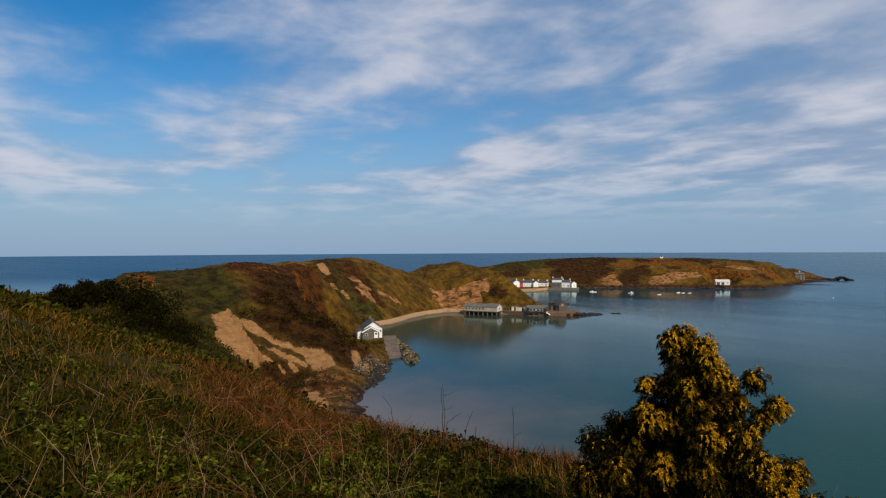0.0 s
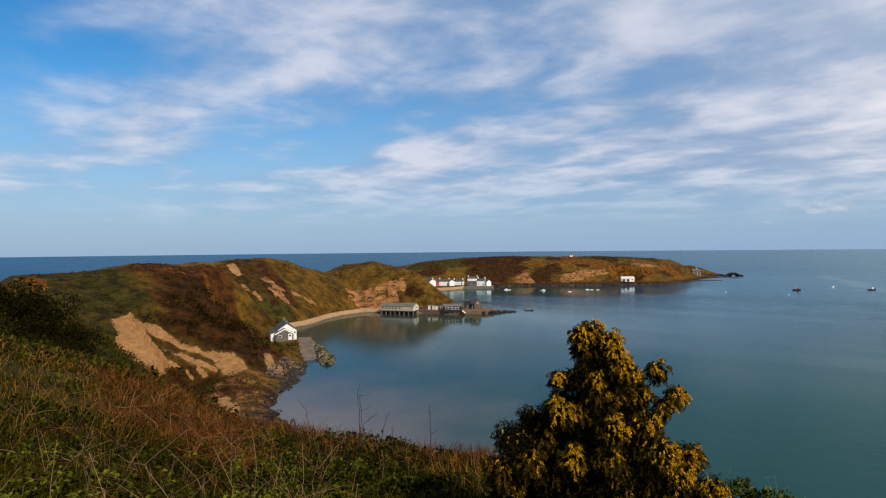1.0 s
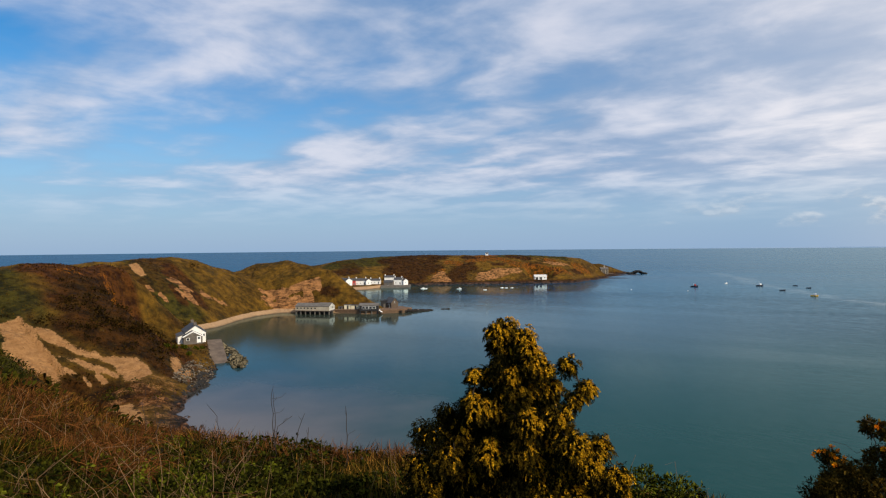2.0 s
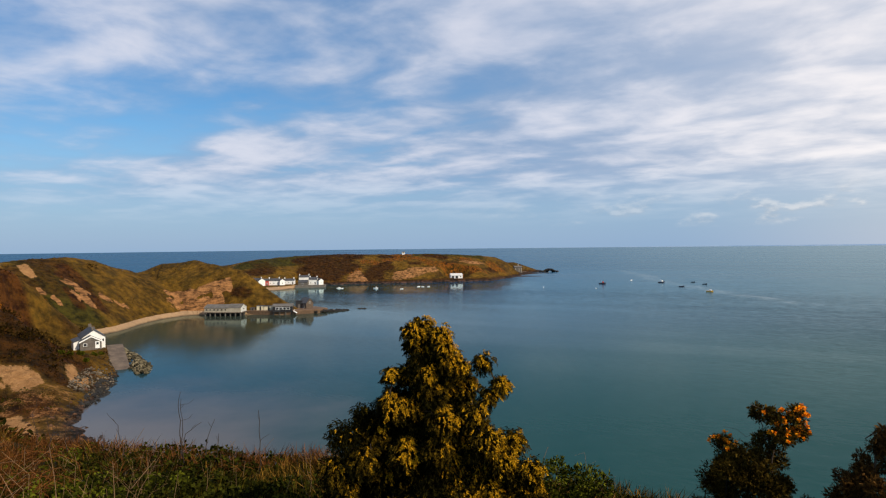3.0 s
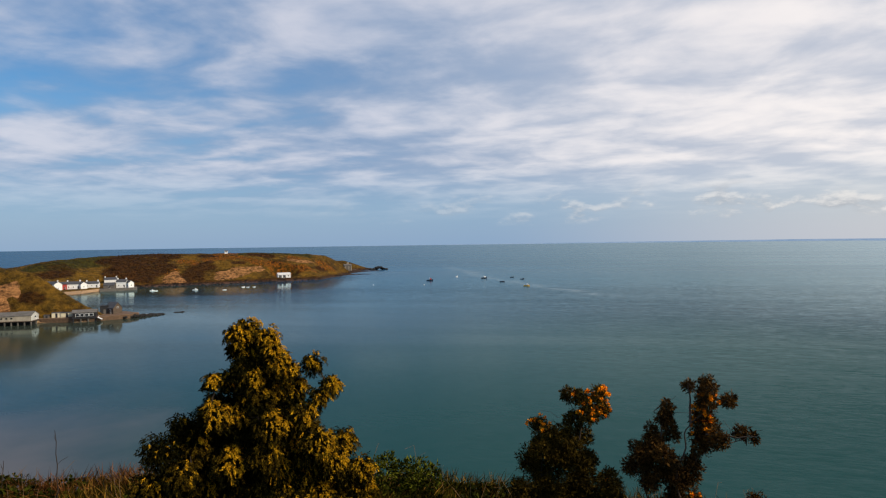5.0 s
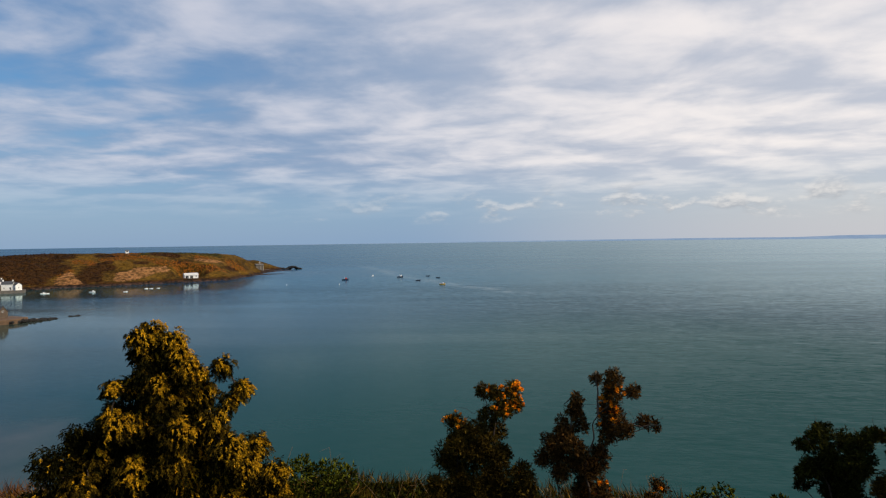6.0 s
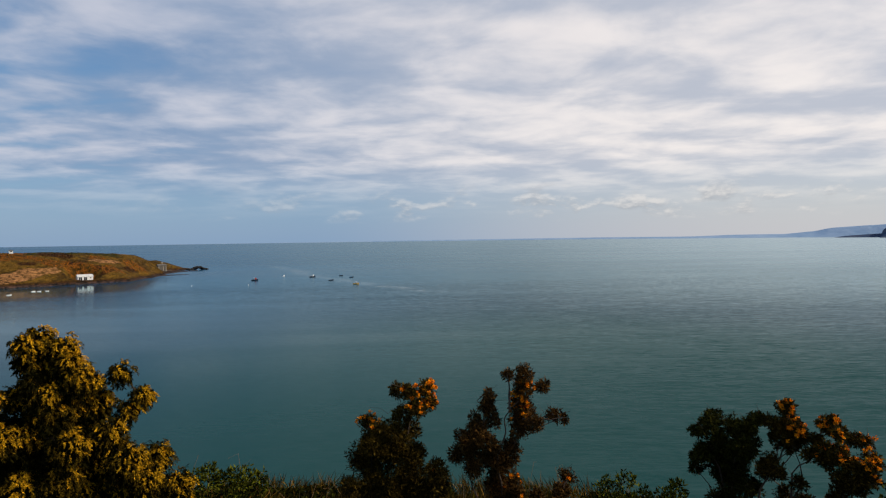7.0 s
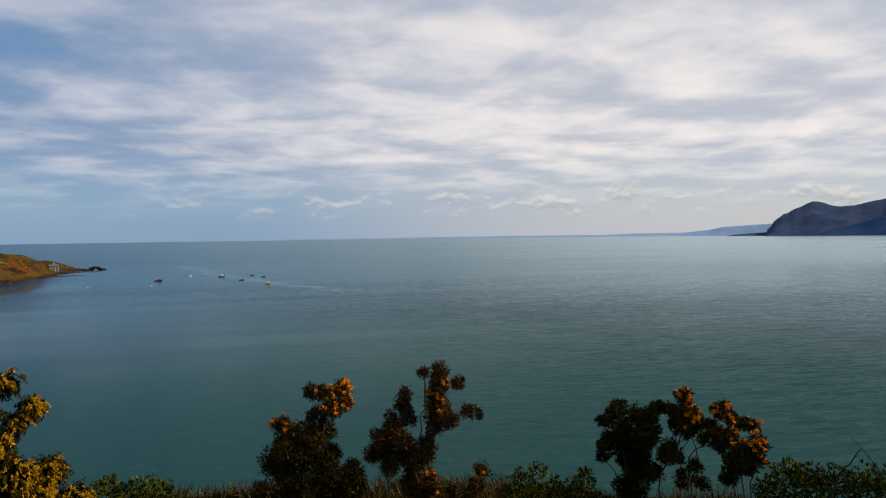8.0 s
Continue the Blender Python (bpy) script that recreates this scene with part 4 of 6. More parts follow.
# ---- the village below the headland ----
def build_village():
    def rows(n, length, top):
        out = []
        for i in range(n):
            u = -length / 2 + (i + 0.5) * length / n
            out.append(("window", "f", u, 1.0, 0.6, 0.9))
            if top > 4.2:
                out.append(("window", "f", u, 3.0, 0.6, 0.8))
        out.append(("door", "f", length / 2 - 1.2, 0.0, 0.9, 2.0))
        return out

    # label, bearing, distance, height, turn, length, width, eaves, rise, wall, roof, chimneys
    plan = [("small white slate-roofed cottage at the end of the row", 3.8, 513, 4.0, 10, 6.0, 4.5, 2.4, 1.7, WHITEWASH, SLATE, (-2.5,)),
            ("white gabled house turned end-on to the beach", 4.45, 507, 2.4, -62, 8.0, 5.6, 3.6, 2.3, WHITEWASH, SLATE, (3.4,)),
            ("red-fronted cottage beside the white gable", 5.0, 509, 2.4, -5, 4.6, 5.0, 3.4, 1.9, RED_PAINT, SLATE, ()),
            ("long white cottage with a grey slate roof", 5.72, 510, 2.6, -8, 8.5, 5.2, 3.0, 2.1, WHITEWASH, SLATE, (-3.8, 3.8)),
            ("white cottage end with a small gable", 6.3, 508, 2.6, -70, 5.5, 4.2, 2.9, 1.9, WHITEWASH, SLATE, ()),
            ("low white cottage by the beach", 7.0, 517, 2.6, -10, 8.6, 4.8, 2.5, 1.7, WHITEWASH, SLATE, (-3.6, 3.6)),
            ("tall white house set higher behind the row", 8.3, 543, 2.7, -6, 8.4, 6.0, 3.6, 1.7, WHITEWASH, SLATE, (-3.8, 3.8)),
            ("white inn with two chimneys", 9.1, 516, 2.0, -14, 6.6, 5.6, 3.6, 2.2, WHITEWASH, SLATE, (-2.8, 2.8)),
            ("white gabled house at the end of the quay", 9.62, 514, 2.0, -60, 5.0, 4.2, 2.8, 2.0, WHITEWASH, SLATE, ())]
    for label, az, d, z, turn, length, width, eaves, rise, wall, roof, chims in plan:
        ob = house("house", label, length, width, eaves + 0.5, rise * 0.75, wall, roof, rows(max(2, int(length / 2.4)), length, eaves), chims, 2.0, "houses of the village")
        window(ob, "r", 0.0, 1.0, 0.6, 0.9, length, width, WHITE_PAINT)
        place(ob, az - 0.2, d, z, turn)
    ob = house("quay_store", "grey stone store built into the quay wall", 7.0, 5.0, 2.4, 1.6, STONE, SLATE, [("door", "f", 0.0, 0, 1.4, 1.9)], foot=2.5, category="store")
    place(ob, 8.0, 511, 1.9, -10)
    bm = bmesh.new()
    edge = [bearing(7.3, 506), bearing(9.9, 508), bearing(10.0, 518), bearing(7.3, 514)]
    low, top = [bm.verts.new((p.x, p.y, -2)) for p in edge], [bm.verts.new((p.x, p.y, 1.85)) for p in edge]
    bm.faces.new(top)
    for i in range(4):
        bm.faces.new((low[i], low[(i + 1) % 4], top[(i + 1) % 4], top[i]))
    bmesh.ops.recalc_face_normals(bm, faces=bm.faces)
    tagged(part("harbour_wall", bm, STONE), "grey stone harbour wall below the inn", "harbour wall", kind="structure")
    ob = house("shore_house", "long white boathouse with a pale grey roof below the cliff", 10.8, 6.0, 2.7, 1.6, WHITEWASH, LIGHT_ROOF,
               [("door", "f", -3.5, 0, 2.4, 2.4), ("door", "f", 0.0, 0, 2.4, 2.4), ("window", "f", 3.6, 1.2, 1.0, 1.0)], foot=3.0, category="boathouse")
    place(ob, 21.72, 568, 2.4, 12)
    ob = tagged(new("lookout"), "small white lookout hut on the headland's crest", "lookout")
    ob.scale = (0.8, 0.8, 0.8)
    part("wall", box_bm(-1.7, 1.7, -1.5, 1.5, -1.0, 2.3, 0.04), WHITEWASH, ob)
    part("roof", gable_roof(3.4, 3.0, 2.3, 0.6, 0.2), PALE_ROOF, ob)
    w = part("window", box_bm(-1.1, 1.1, -1.56, -1.46, 1.1, 1.9, 0.01), BLACK_PAINT, ob)
    part("pane", box_bm(-1.0, 1.0, -1.58, -1.5, 1.18, 1.82), GLASS, w)
    p = bearing(16.95, 606)
    place(ob, 16.95, 606, float(land(p.x, p.y)) + 0.3, 0)
    ob = tagged(new("lifeboat_station"), "grey lifeboat station with white posts at the headland's tip", "boathouse")
    part("wall", box_bm(-4, 4, -3, 3, -5.0, 4.2, 0.05), STONE, ob)
    part("roof", gable_roof(8.0, 6.0, 4.2, 1.2, 0.3), PALE_ROOF, ob)
    for x in (-3.4, 0.8, 3.4):
        part("post", box_bm(x - 0.25, x + 0.25, -3.4, -3.05, -1.5, 3.2, 0.03), PALE_WALL, ob, "pale post")
    part("slip", box_bm(4.0, 9.5, -2.0, 1.0, -1.2, -0.7, 0.03), CONCRETE, ob)
    place(ob, 27.3, 690, 3.4, 15)
    ob = tagged(new("mast"), "thin white flag mast on the headland's tip", "mast")
    bm = bmesh.new()
    bmesh.ops.create_cone(bm, cap_ends=True, segments=8, radius1=0.22, radius2=0.1, depth=4.6, matrix=Matrix.Translation((0, 0, 2.3)))
    part("pole", bm, WHITE_PAINT, ob)
    part("yard", box_bm(-1.2, 1.2, -0.06, 0.06, 3.4, 3.52), WHITE_PAINT, ob)
    p = bearing(27.35, 715)
    place(ob, 27.35, 715, float(land(p.x, p.y)) - 0.1, 0)


build_village()


# ---- boats at their moorings ----
def boat(label, az, dist, turn, length, hull, cabin=None, mast=0.0, group="moored boats"):
    ob = tagged(new("boat"), label, "boat", group)
    bm = bmesh.new()
    n, rows = 9, []
    for i in range(n):
        t = i / (n - 1)
        w = length * 0.17 * (1 - max(0, (t - 0.45) / 0.55) ** 2.2) * (0.8 + 0.2 * min(1, t * 4))
        sheer = length * (0.13 + 0.09 * t * t)
        x = (t - 0.5) * length
        rows.append([bm.verts.new(p) for p in ((x, -w, sheer), (x - 0.06 * length * t, -w * 0.75, -0.05 * length), (x - 0.08 * length * t, 0, -0.09 * length), (x - 0.06 * length * t, w * 0.75, -0.05 * length),
                                               (x, w, sheer), (x, w * 0.8, sheer - 0.04 * length), (x, -w * 0.8, sheer - 0.04 * length))])
    for a, b in zip(rows[:-1], rows[1:]):
        for k in range(7):
            bm.faces.new((a[k], a[(k + 1) % 7], b[(k + 1) % 7], b[k]))
    bm.faces.new(rows[0])
    bm.faces.new(rows[-1][::-1])
    bmesh.ops.remove_doubles(bm, verts=bm.verts, dist=0.001)
    bmesh.ops.recalc_face_normals(bm, faces=bm.faces)
    part("hull", bm, hull, ob)
    if cabin:
        h = part("cabin", box_bm(-0.02 * length, 0.22 * length, -0.1 * length, 0.1 * length, 0.08 * length, 0.36 * length, 0.03 * length), cabin, ob, "wheelhouse")
        part("pane", box_bm(0.05 * length, 0.225 * length, -0.08 * length, 0.08 * length, 0.25 * length, 0.32 * length), GLASS, h)
    if mast:
        bm = bmesh.new()
        bmesh.ops.create_cone(bm, cap_ends=True, segments=6, radius1=0.07, radius2=0.04, depth=mast, matrix=Matrix.Translation((-0.1 * length, 0, mast / 2 + 0.08 * length)))
        part("mast", bm, WHITE_PAINT, ob)
    place(ob, az, dist, 0.0, turn)


boat("dark fishing boat with a red wheelhouse on the bay", 34.74, 520, 10, 5.6, BLUE_HULL, RED_PAINT, 2.4)
boat("small white motor boat on open water", 37.2, 566, 60, 3.2, WHITE_PAINT, WHITE_PAINT)
boat("dark workboat with a white wheelhouse", 39.68, 543, 20, 5.4, BLUE_HULL, WHITE_PAINT, 3.0)
boat("low dark open boat", 41.31, 496, 5, 4.0, BLUE_HULL)
boat("low dark open boat", 42.19, 553, 0, 3.4, BLUE_HULL)
boat("low dark open boat", 43.12, 528, 8, 3.6, BLUE_HULL)
boat("yellow motor boat with a pale cabin", 43.52, 450, -15, 4.4, YELLOW_PAINT, WHITE_PAINT, 1.6)
for az_b, d_b, turn_b, len_b in ((11.1, 490, 0, 3.2), (11.4, 488, 30, 2.4), (14.42, 481, -20, 3.8), (16.77, 471, 10, 2.6), (18.31, 493, 40, 2.8), (18.67, 492, 0, 2.4), (19.2, 492, 15, 2.2)):
    boat("small white boat moored below the cliffs", az_b, d_b, turn_b, len_b, WHITE_PAINT, WHITE_PAINT if len_b > 3.0 else None)


def buoy(az, dist, r):
    ob = tagged(new("buoy"), "small white mooring buoy", "buoy", "buoys")
    bm = bmesh.new()
    bmesh.ops.create_uvsphere(bm, u_segments=10, v_segments=7, radius=r)
    bmesh.ops.translate(bm, vec=(0, 0, r * 0.35), verts=bm.verts)
    part("float", bm, WHITE_PAINT, ob, smooth=True)
    bm = bmesh.new()
    bmesh.ops.create_cone(bm, cap_ends=True, segments=8, radius1=r * 0.3, radius2=r * 0.22, depth=r * 0.7, matrix=Matrix.Translation((0, 0, r * 1.5)))
    part("ring", bm, METAL, ob)
    place(ob, az, dist, 0, 0)


buoy(34.2, 470, 0.35)
buoy(29.6, 480, 0.3)

# ---- plants ----
GOLD_TIPS = foliage("golden_tips", (0.045, 0.026, 0.002), (0.88, 0.47, 0.016), share=1.1)
OLIVE_SPRIGS = foliage("olive_sprigs", (0.006, 0.005, 0.001), (0.17, 0.102, 0.008))
# near-black sprigs carry the shade inside the bush in their colour
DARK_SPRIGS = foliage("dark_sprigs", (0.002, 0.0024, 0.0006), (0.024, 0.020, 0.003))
GORSE_GREEN = foliage("gorse_needles", (0.008, 0.006, 0.0015), (0.105, 0.066, 0.009))
GORSE_DARK = foliage("dark_needles", (0.005, 0.006, 0.0012), (0.060, 0.056, 0.008))
GORSE_BROWN = foliage("brown_needles", (0.014, 0.008, 0.003), (0.145, 0.070, 0.016))
PETALS = foliage("gorse_flowers", (0.82, 0.19, 0.004), (0.98, 0.37, 0.010))
SHRUB_LEAF = foliage("shrub_leaves", (0.008, 0.011, 0.0012), (0.135, 0.140, 0.011))
LEAF = foliage("bramble_leaves", (0.0024, 0.0036, 0.0005), (0.046, 0.048, 0.005))
NETTLE = foliage("nettle_leaves", (0.009, 0.013, 0.001), (0.120, 0.128, 0.010))
GRASS = foliage("grass_blades", (0.003, 0.003, 0.0005), (0.072, 0.055, 0.005))
STRAW = foliage("dry_grass", (0.018, 0.009, 0.002), (0.27, 0.142, 0.022))
RUSSET = foliage("dead_bracken", (0.008, 0.003, 0.001), (0.185, 0.070, 0.019))
HEDGE_LEAF = foliage("hedge_leaves", (0.003, 0.003, 0.001), (0.022, 0.019, 0.003))
BARK = plain("bark", (0.034, 0.022, 0.014), 0.9, 0.4, 30.0, 0.004)
PALE_STEM = plain("dry_stem", (0.20, 0.115, 0.052), 0.85, 0.35, 20.0, 0.002)


def unit(v):
    return v / np.maximum(np.linalg.norm(v, axis=-1, keepdims=True), 1e-9)


def blades(rng, roots, ways, length, width, fan=0.5, count=1, droop=0.0):
    """Pointed leaves (one quad each) that spring from roots along ways; returns verts and faces."""
    roots, ways = np.repeat(roots, count, axis=0), np.repeat(ways, count, axis=0)
    length, width = np.repeat(np.broadcast_to(length, (len(roots) // count,)), count), np.repeat(np.broadcast_to(width, (len(roots) // count,)), count)
    n = len(roots)
    way = unit(ways + rng.randn(n, 3) * fan)
    side = unit(np.cross(way, rng.randn(n, 3)))
    ln = (length * (0.6 + 0.7 * rng.rand(n)))[:, None]
    sag = np.array([0, 0, -1.0]) * droop * ln
    mid, tip = roots + way * ln * 0.5, roots + way * ln + sag
    w = width[:, None] * 0.5
    verts = np.stack([roots, mid - side * w, tip, mid + side * w], axis=1).reshape(-1, 3)
    return verts, np.arange(4 * n).reshape(-1, 4)


def join(*meshes):
    verts, faces, off = [], [], 0
    for v, f in meshes:
        verts.append(v)
        faces.append(f + off)
        off += len(v)
    return np.concatenate(verts), np.concatenate(faces)


def tubes(lines, sides=5):
    """Tapered stems: each line a list of points and the radius at both ends."""
    verts, faces, off = [], [], 0
    for pts, r0, r1 in lines:
        pts = np.asarray(pts, dtype=float)
        n = len(pts)
        way = unit(np.gradient(pts, axis=0))
        a = unit(np.cross(way, np.tile([0.31, 0.92, 0.17], (n, 1))))
        b = np.cross(way, a)
        r = np.linspace(r0, r1, n)[:, None, None]
        ang = np.arange(sides) * 2 * math.pi / sides
        ring = pts[:, None] + r * (a[:, None] * np.cos(ang)[None, :, None] + b[:, None] * np.sin(ang)[None, :, None])
        verts.append(ring.reshape(-1, 3))
        i, j = np.meshgrid(np.arange(n - 1), np.arange(sides), indexing="ij")
        k = (j + 1) % sides
        faces.append(np.stack([i * sides + j, i * sides + k, (i + 1) * sides + k, (i + 1) * sides + j], axis=-1).reshape(-1, 4) + off)
        off += n * sides
    return np.concatenate(verts), np.concatenate(faces)


def bend(p, q, rng, wob=0.08, n=6):
    p, q = np.asarray(p, dtype=float), np.asarray(q, dtype=float)
    t = np.linspace(0, 1, n)[:, None]
    line = p + (q - p) * t
    line[1:-1] += rng.randn(n - 2, 3) * wob * np.linalg.norm(q - p)
    return line


def cloud(rng, lobes, per, depth=1.0):
    """Points through lobes (x, y, z, r): roots, outward ways, how far out (0 to 1), and the lobe's number."""
    roots, ways, outs, ids = [], [], [], []
    for i, (x, y, z, r) in enumerate(lobes):
        n = int(per * (r / 0.12) ** 2) + 6
        d = unit(rng.randn(n, 3))
        out = rng.rand(n) ** 0.42
        lump = 1 + 0.28 * np.sin(d[:, :1] * 5 + i) * np.cos(d[:, 2:] * 6 + i * 2)
        roots.append(np.array([x, y, z]) + d * out[:, None] * r * lump * (1, depth, 1))
        ways.append(d)
        outs.append(out)
        ids.append(np.full(n, i))
    return np.concatenate(roots), np.concatenate(ways), np.concatenate(outs), np.concatenate(ids)


def under(rng, lobes, foot, spread, levels=4):
    """Lobes that carry a bush on down to its foot."""
    low = min(l[1] for l in lobes)
    xs = [l[0] for l in lobes]
    lo, hi = min(xs), max(xs)
    out = []
    for k in range(levels):
        z = low - (k + 0.7) * (low - foot) / levels
        for x in np.arange(lo, hi + 0.01, 0.2):
            out.append((x * (1 + spread * k / levels) + rng.randn() * 0.04, z + rng.randn() * 0.04, 0.16, 0.25))
    return out


def branches(lobes, rng, thick=0.010):
    """Twigs from each lobe to the nearest lower one, and from the lowest to the ground."""
    lines = []
    pts = np.array([l[:3] for l in lobes])
    for i, p in enumerate(pts):
        lower = np.nonzero(pts[:, 2] < p[2] - 0.04)[0]
        q = pts[lower[np.argmin(np.linalg.norm(pts[lower] - p, axis=1))]] if len(lower) else (p[0] * 0.8, 0.0, 0.0)
        lines.append((bend(q, p, rng, 0.05, 5), thick * (1.1 - 0.5 * p[2] / max(pts[:, 2])), thick * 0.4))
    return lines


def bush_frame(name, label, az, dist, category="bush", group=""):
    foot = bearing(az, dist)
    z = float(land(foot.x, foot.y)) - 0.03
    ob = tagged(new(name), label, category, group)
    ob.matrix_world = pose(foot.x, foot.y, z, 0, 0, -az)
    return ob, z


def sub(name, mesh, mat, parent, label="", smooth=False):
    ob = new(name, mesh_of(name, mesh[0], mesh[1], mat, smooth))
    ob.parent = parent
    return tagged(ob, label)


# lobes: across, height above the sea, radius, share of golden tips or flowers
CYPRESS_TOP = [(-0.1, 32.36, 0.11, 0.8), (-0.18, 32.32, 0.11, 0.7), (0.02, 32.29, 0.12, 0.7), (0.06, 32.22, 0.10, 0.7), (-0.13, 32.22, 0.1, 0.45), (-0.21, 32.2, 0.06, 0.2), (-0.06, 32.15, 0.1, 0.35), (-0.15, 32.1, 0.09, 0.1), (-0.24, 31.98, 0.12, 0.6), (-0.36, 32.0, 0.08, 0.7), (-0.1, 32.0, 0.13, 0.5),
               (0.08, 32.09, 0.13, 0.6), (0.19, 32.04, 0.1, 0.5), (0.37, 32.08, 0.1, 0.5), (0.51, 31.9, 0.1, 0.75), (0.42, 31.81, 0.1, 0.35), (0.24, 31.87, 0.13, 0.6), (0.29, 31.69, 0.13, 0.5),
               (-0.35, 31.76, 0.13, 0.7), (-0.18, 31.72, 0.14, 0.65), (0.05, 31.65, 0.15, 0.6), (-0.01, 31.86, 0.15, 0.2)]
CYPRESS_LOW = [(-0.58, 31.65, 0.12, 0.05), (-0.72, 31.51, 0.15, 0.08), (-0.5, 31.52, 0.13, 0.22), (-0.58, 31.35, 0.15, 0.2), (-0.24, 31.38, 0.16, 0.7), (0.0, 31.45, 0.16, 0.4), (0.09, 31.27, 0.16, 0.65),
               (0.2, 31.39, 0.13, 0.5), (0.39, 31.49, 0.16, 0.65), (0.5, 31.36, 0.15, 0.6), (0.28, 31.26, 0.15, 0.55), (0.61, 31.44, 0.13, 0.45), (0.72, 31.23, 0.13, 0.6), (0.76, 31.05, 0.12, 0.6),
               (-0.77, 31.24, 0.17, 0.22), (-0.73, 31.11, 0.15, 0.28), (-0.44, 31.18, 0.17, 0.45), (-0.17, 31.14, 0.17, 0.5), (0.13, 31.07, 0.17, 0.6), (0.41, 31.06, 0.17, 0.6), (0.61, 31.13, 0.16, 0.55)]


def build_golden_bush():
    rng = np.random.RandomState(21)
    ob, z0 = bush_frame("golden_bush", "tall conical evergreen bush with golden-yellow drooping tips at the cliff edge", 19.8, 5.0, "bush")
    flat = CYPRESS_TOP + CYPRESS_LOW
    flat = flat + under(rng, flat, z0 + 0.1, 0.25)
    lobes = []
    for i, (x, z, r, g) in enumerate(flat):
        reach = 0.10 + 0.28 * (32.4 - z)
        lobes.append((x, rng.uniform(-1, 0.35) * reach * max(0.25, 1 - abs(x) / 0.95), z - z0 - 0.02, r * 0.93))
    extra = []
    for i in range(40):
        z = rng.uniform(30.7, 32.1)
        reach = 0.08 + 0.42 * (32.4 - z)
        a = rng.uniform(0, 2 * math.pi)
        extra.append((math.cos(a) * reach * 0.45 + 0.02, abs(math.sin(a)) * reach * 0.8, z - z0, rng.uniform(0.09, 0.13)))
    core = [(-0.03, 0.06, z - z0, 0.07 + 0.17 * (32.3 - z)) for z in np.linspace(30.7, 32.15, 11)]
    for z in np.arange(30.75, 31.75, 0.14):
        half = min(0.78, 0.55 * (32.25 - z))
        core += [(x - 0.04, 0.14 + 0.05 * rng.rand(), z - z0, 0.15) for x in np.arange(-half, half + 0.01, 0.2)]
    extra = extra + core
    gold = np.array([f[3] for f in flat] + [0.3] * (len(extra) - len(core)) + [0.0] * len(core))
    roots, ways, outs, ids = cloud(rng, lobes + extra, 430)
    hang = unit(ways * 0.8 + np.array([0, -0.25, -0.55]))
    # sunward facing picks the colour: real gold tips double as the bush's lit side
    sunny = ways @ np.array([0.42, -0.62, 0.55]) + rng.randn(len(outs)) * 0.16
    pull = np.array([0, 0, -1.0])
    tufts = wave(roots[:, 0] + 0.4 * roots[:, 1], roots[:, 2], 7.0, 33, 3)

    def frond(pick, steps, gap):
        """Rows of roots along drooping fronds, and the way that each spray points."""
        k = np.arange(steps)[None, :, None]
        way = unit(hang[pick] + rng.randn(pick.sum(), 3) * 0.3)
        rows = roots[pick][:, None] + way[:, None] * gap * (k - steps * 0.4) + pull * 0.0009 * k * k
        return rows.reshape(-1, 3), np.repeat(unit(way + pull * 0.35), steps, axis=0)

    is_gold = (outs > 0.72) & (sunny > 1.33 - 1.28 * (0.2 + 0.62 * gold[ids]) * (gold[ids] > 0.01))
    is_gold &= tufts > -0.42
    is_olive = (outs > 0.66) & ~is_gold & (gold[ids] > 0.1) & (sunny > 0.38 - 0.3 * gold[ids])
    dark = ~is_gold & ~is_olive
    some = rng.rand(len(outs)) < 0.62
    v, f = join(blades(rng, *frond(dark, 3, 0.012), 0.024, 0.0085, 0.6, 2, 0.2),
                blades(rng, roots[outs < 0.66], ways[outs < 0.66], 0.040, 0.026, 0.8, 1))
    sub("foliage", (v, f), DARK_SPRIGS, ob, "dark olive sprigs with the inner shade in their colour")
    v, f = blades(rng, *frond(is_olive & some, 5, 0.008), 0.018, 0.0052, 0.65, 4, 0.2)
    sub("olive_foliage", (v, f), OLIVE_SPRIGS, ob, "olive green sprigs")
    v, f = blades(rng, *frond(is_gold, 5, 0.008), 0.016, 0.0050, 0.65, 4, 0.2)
    sub("golden_foliage", (v, f), GOLD_TIPS, ob, "golden yellow sprig tips, kept to the sunward side")
    stems = [(bend((0, 0, 0), (-0.06, 0, 32.3 - z0), rng, 0.01, 8), 0.05, 0.01)]
    stems += branches(lobes, rng)
    sub("trunk", tubes(stems), BARK, ob, "dark brown branching trunk", True)


build_golden_bush()


def split(rng, lobes, parts=4):
    """Breaks each lobe into smaller ones round its middle, for an uneven outline."""
    out = []
    for x, y, z, r, g in lobes:
        out.append((x, y, z, r * 0.85, g))
        for _ in range(parts):
            d = unit(rng.randn(3)) * r * 0.7
            out.append((x + d[0], y + d[1], z + d[2], r * rng.uniform(0.36, 0.60), g))
    return out


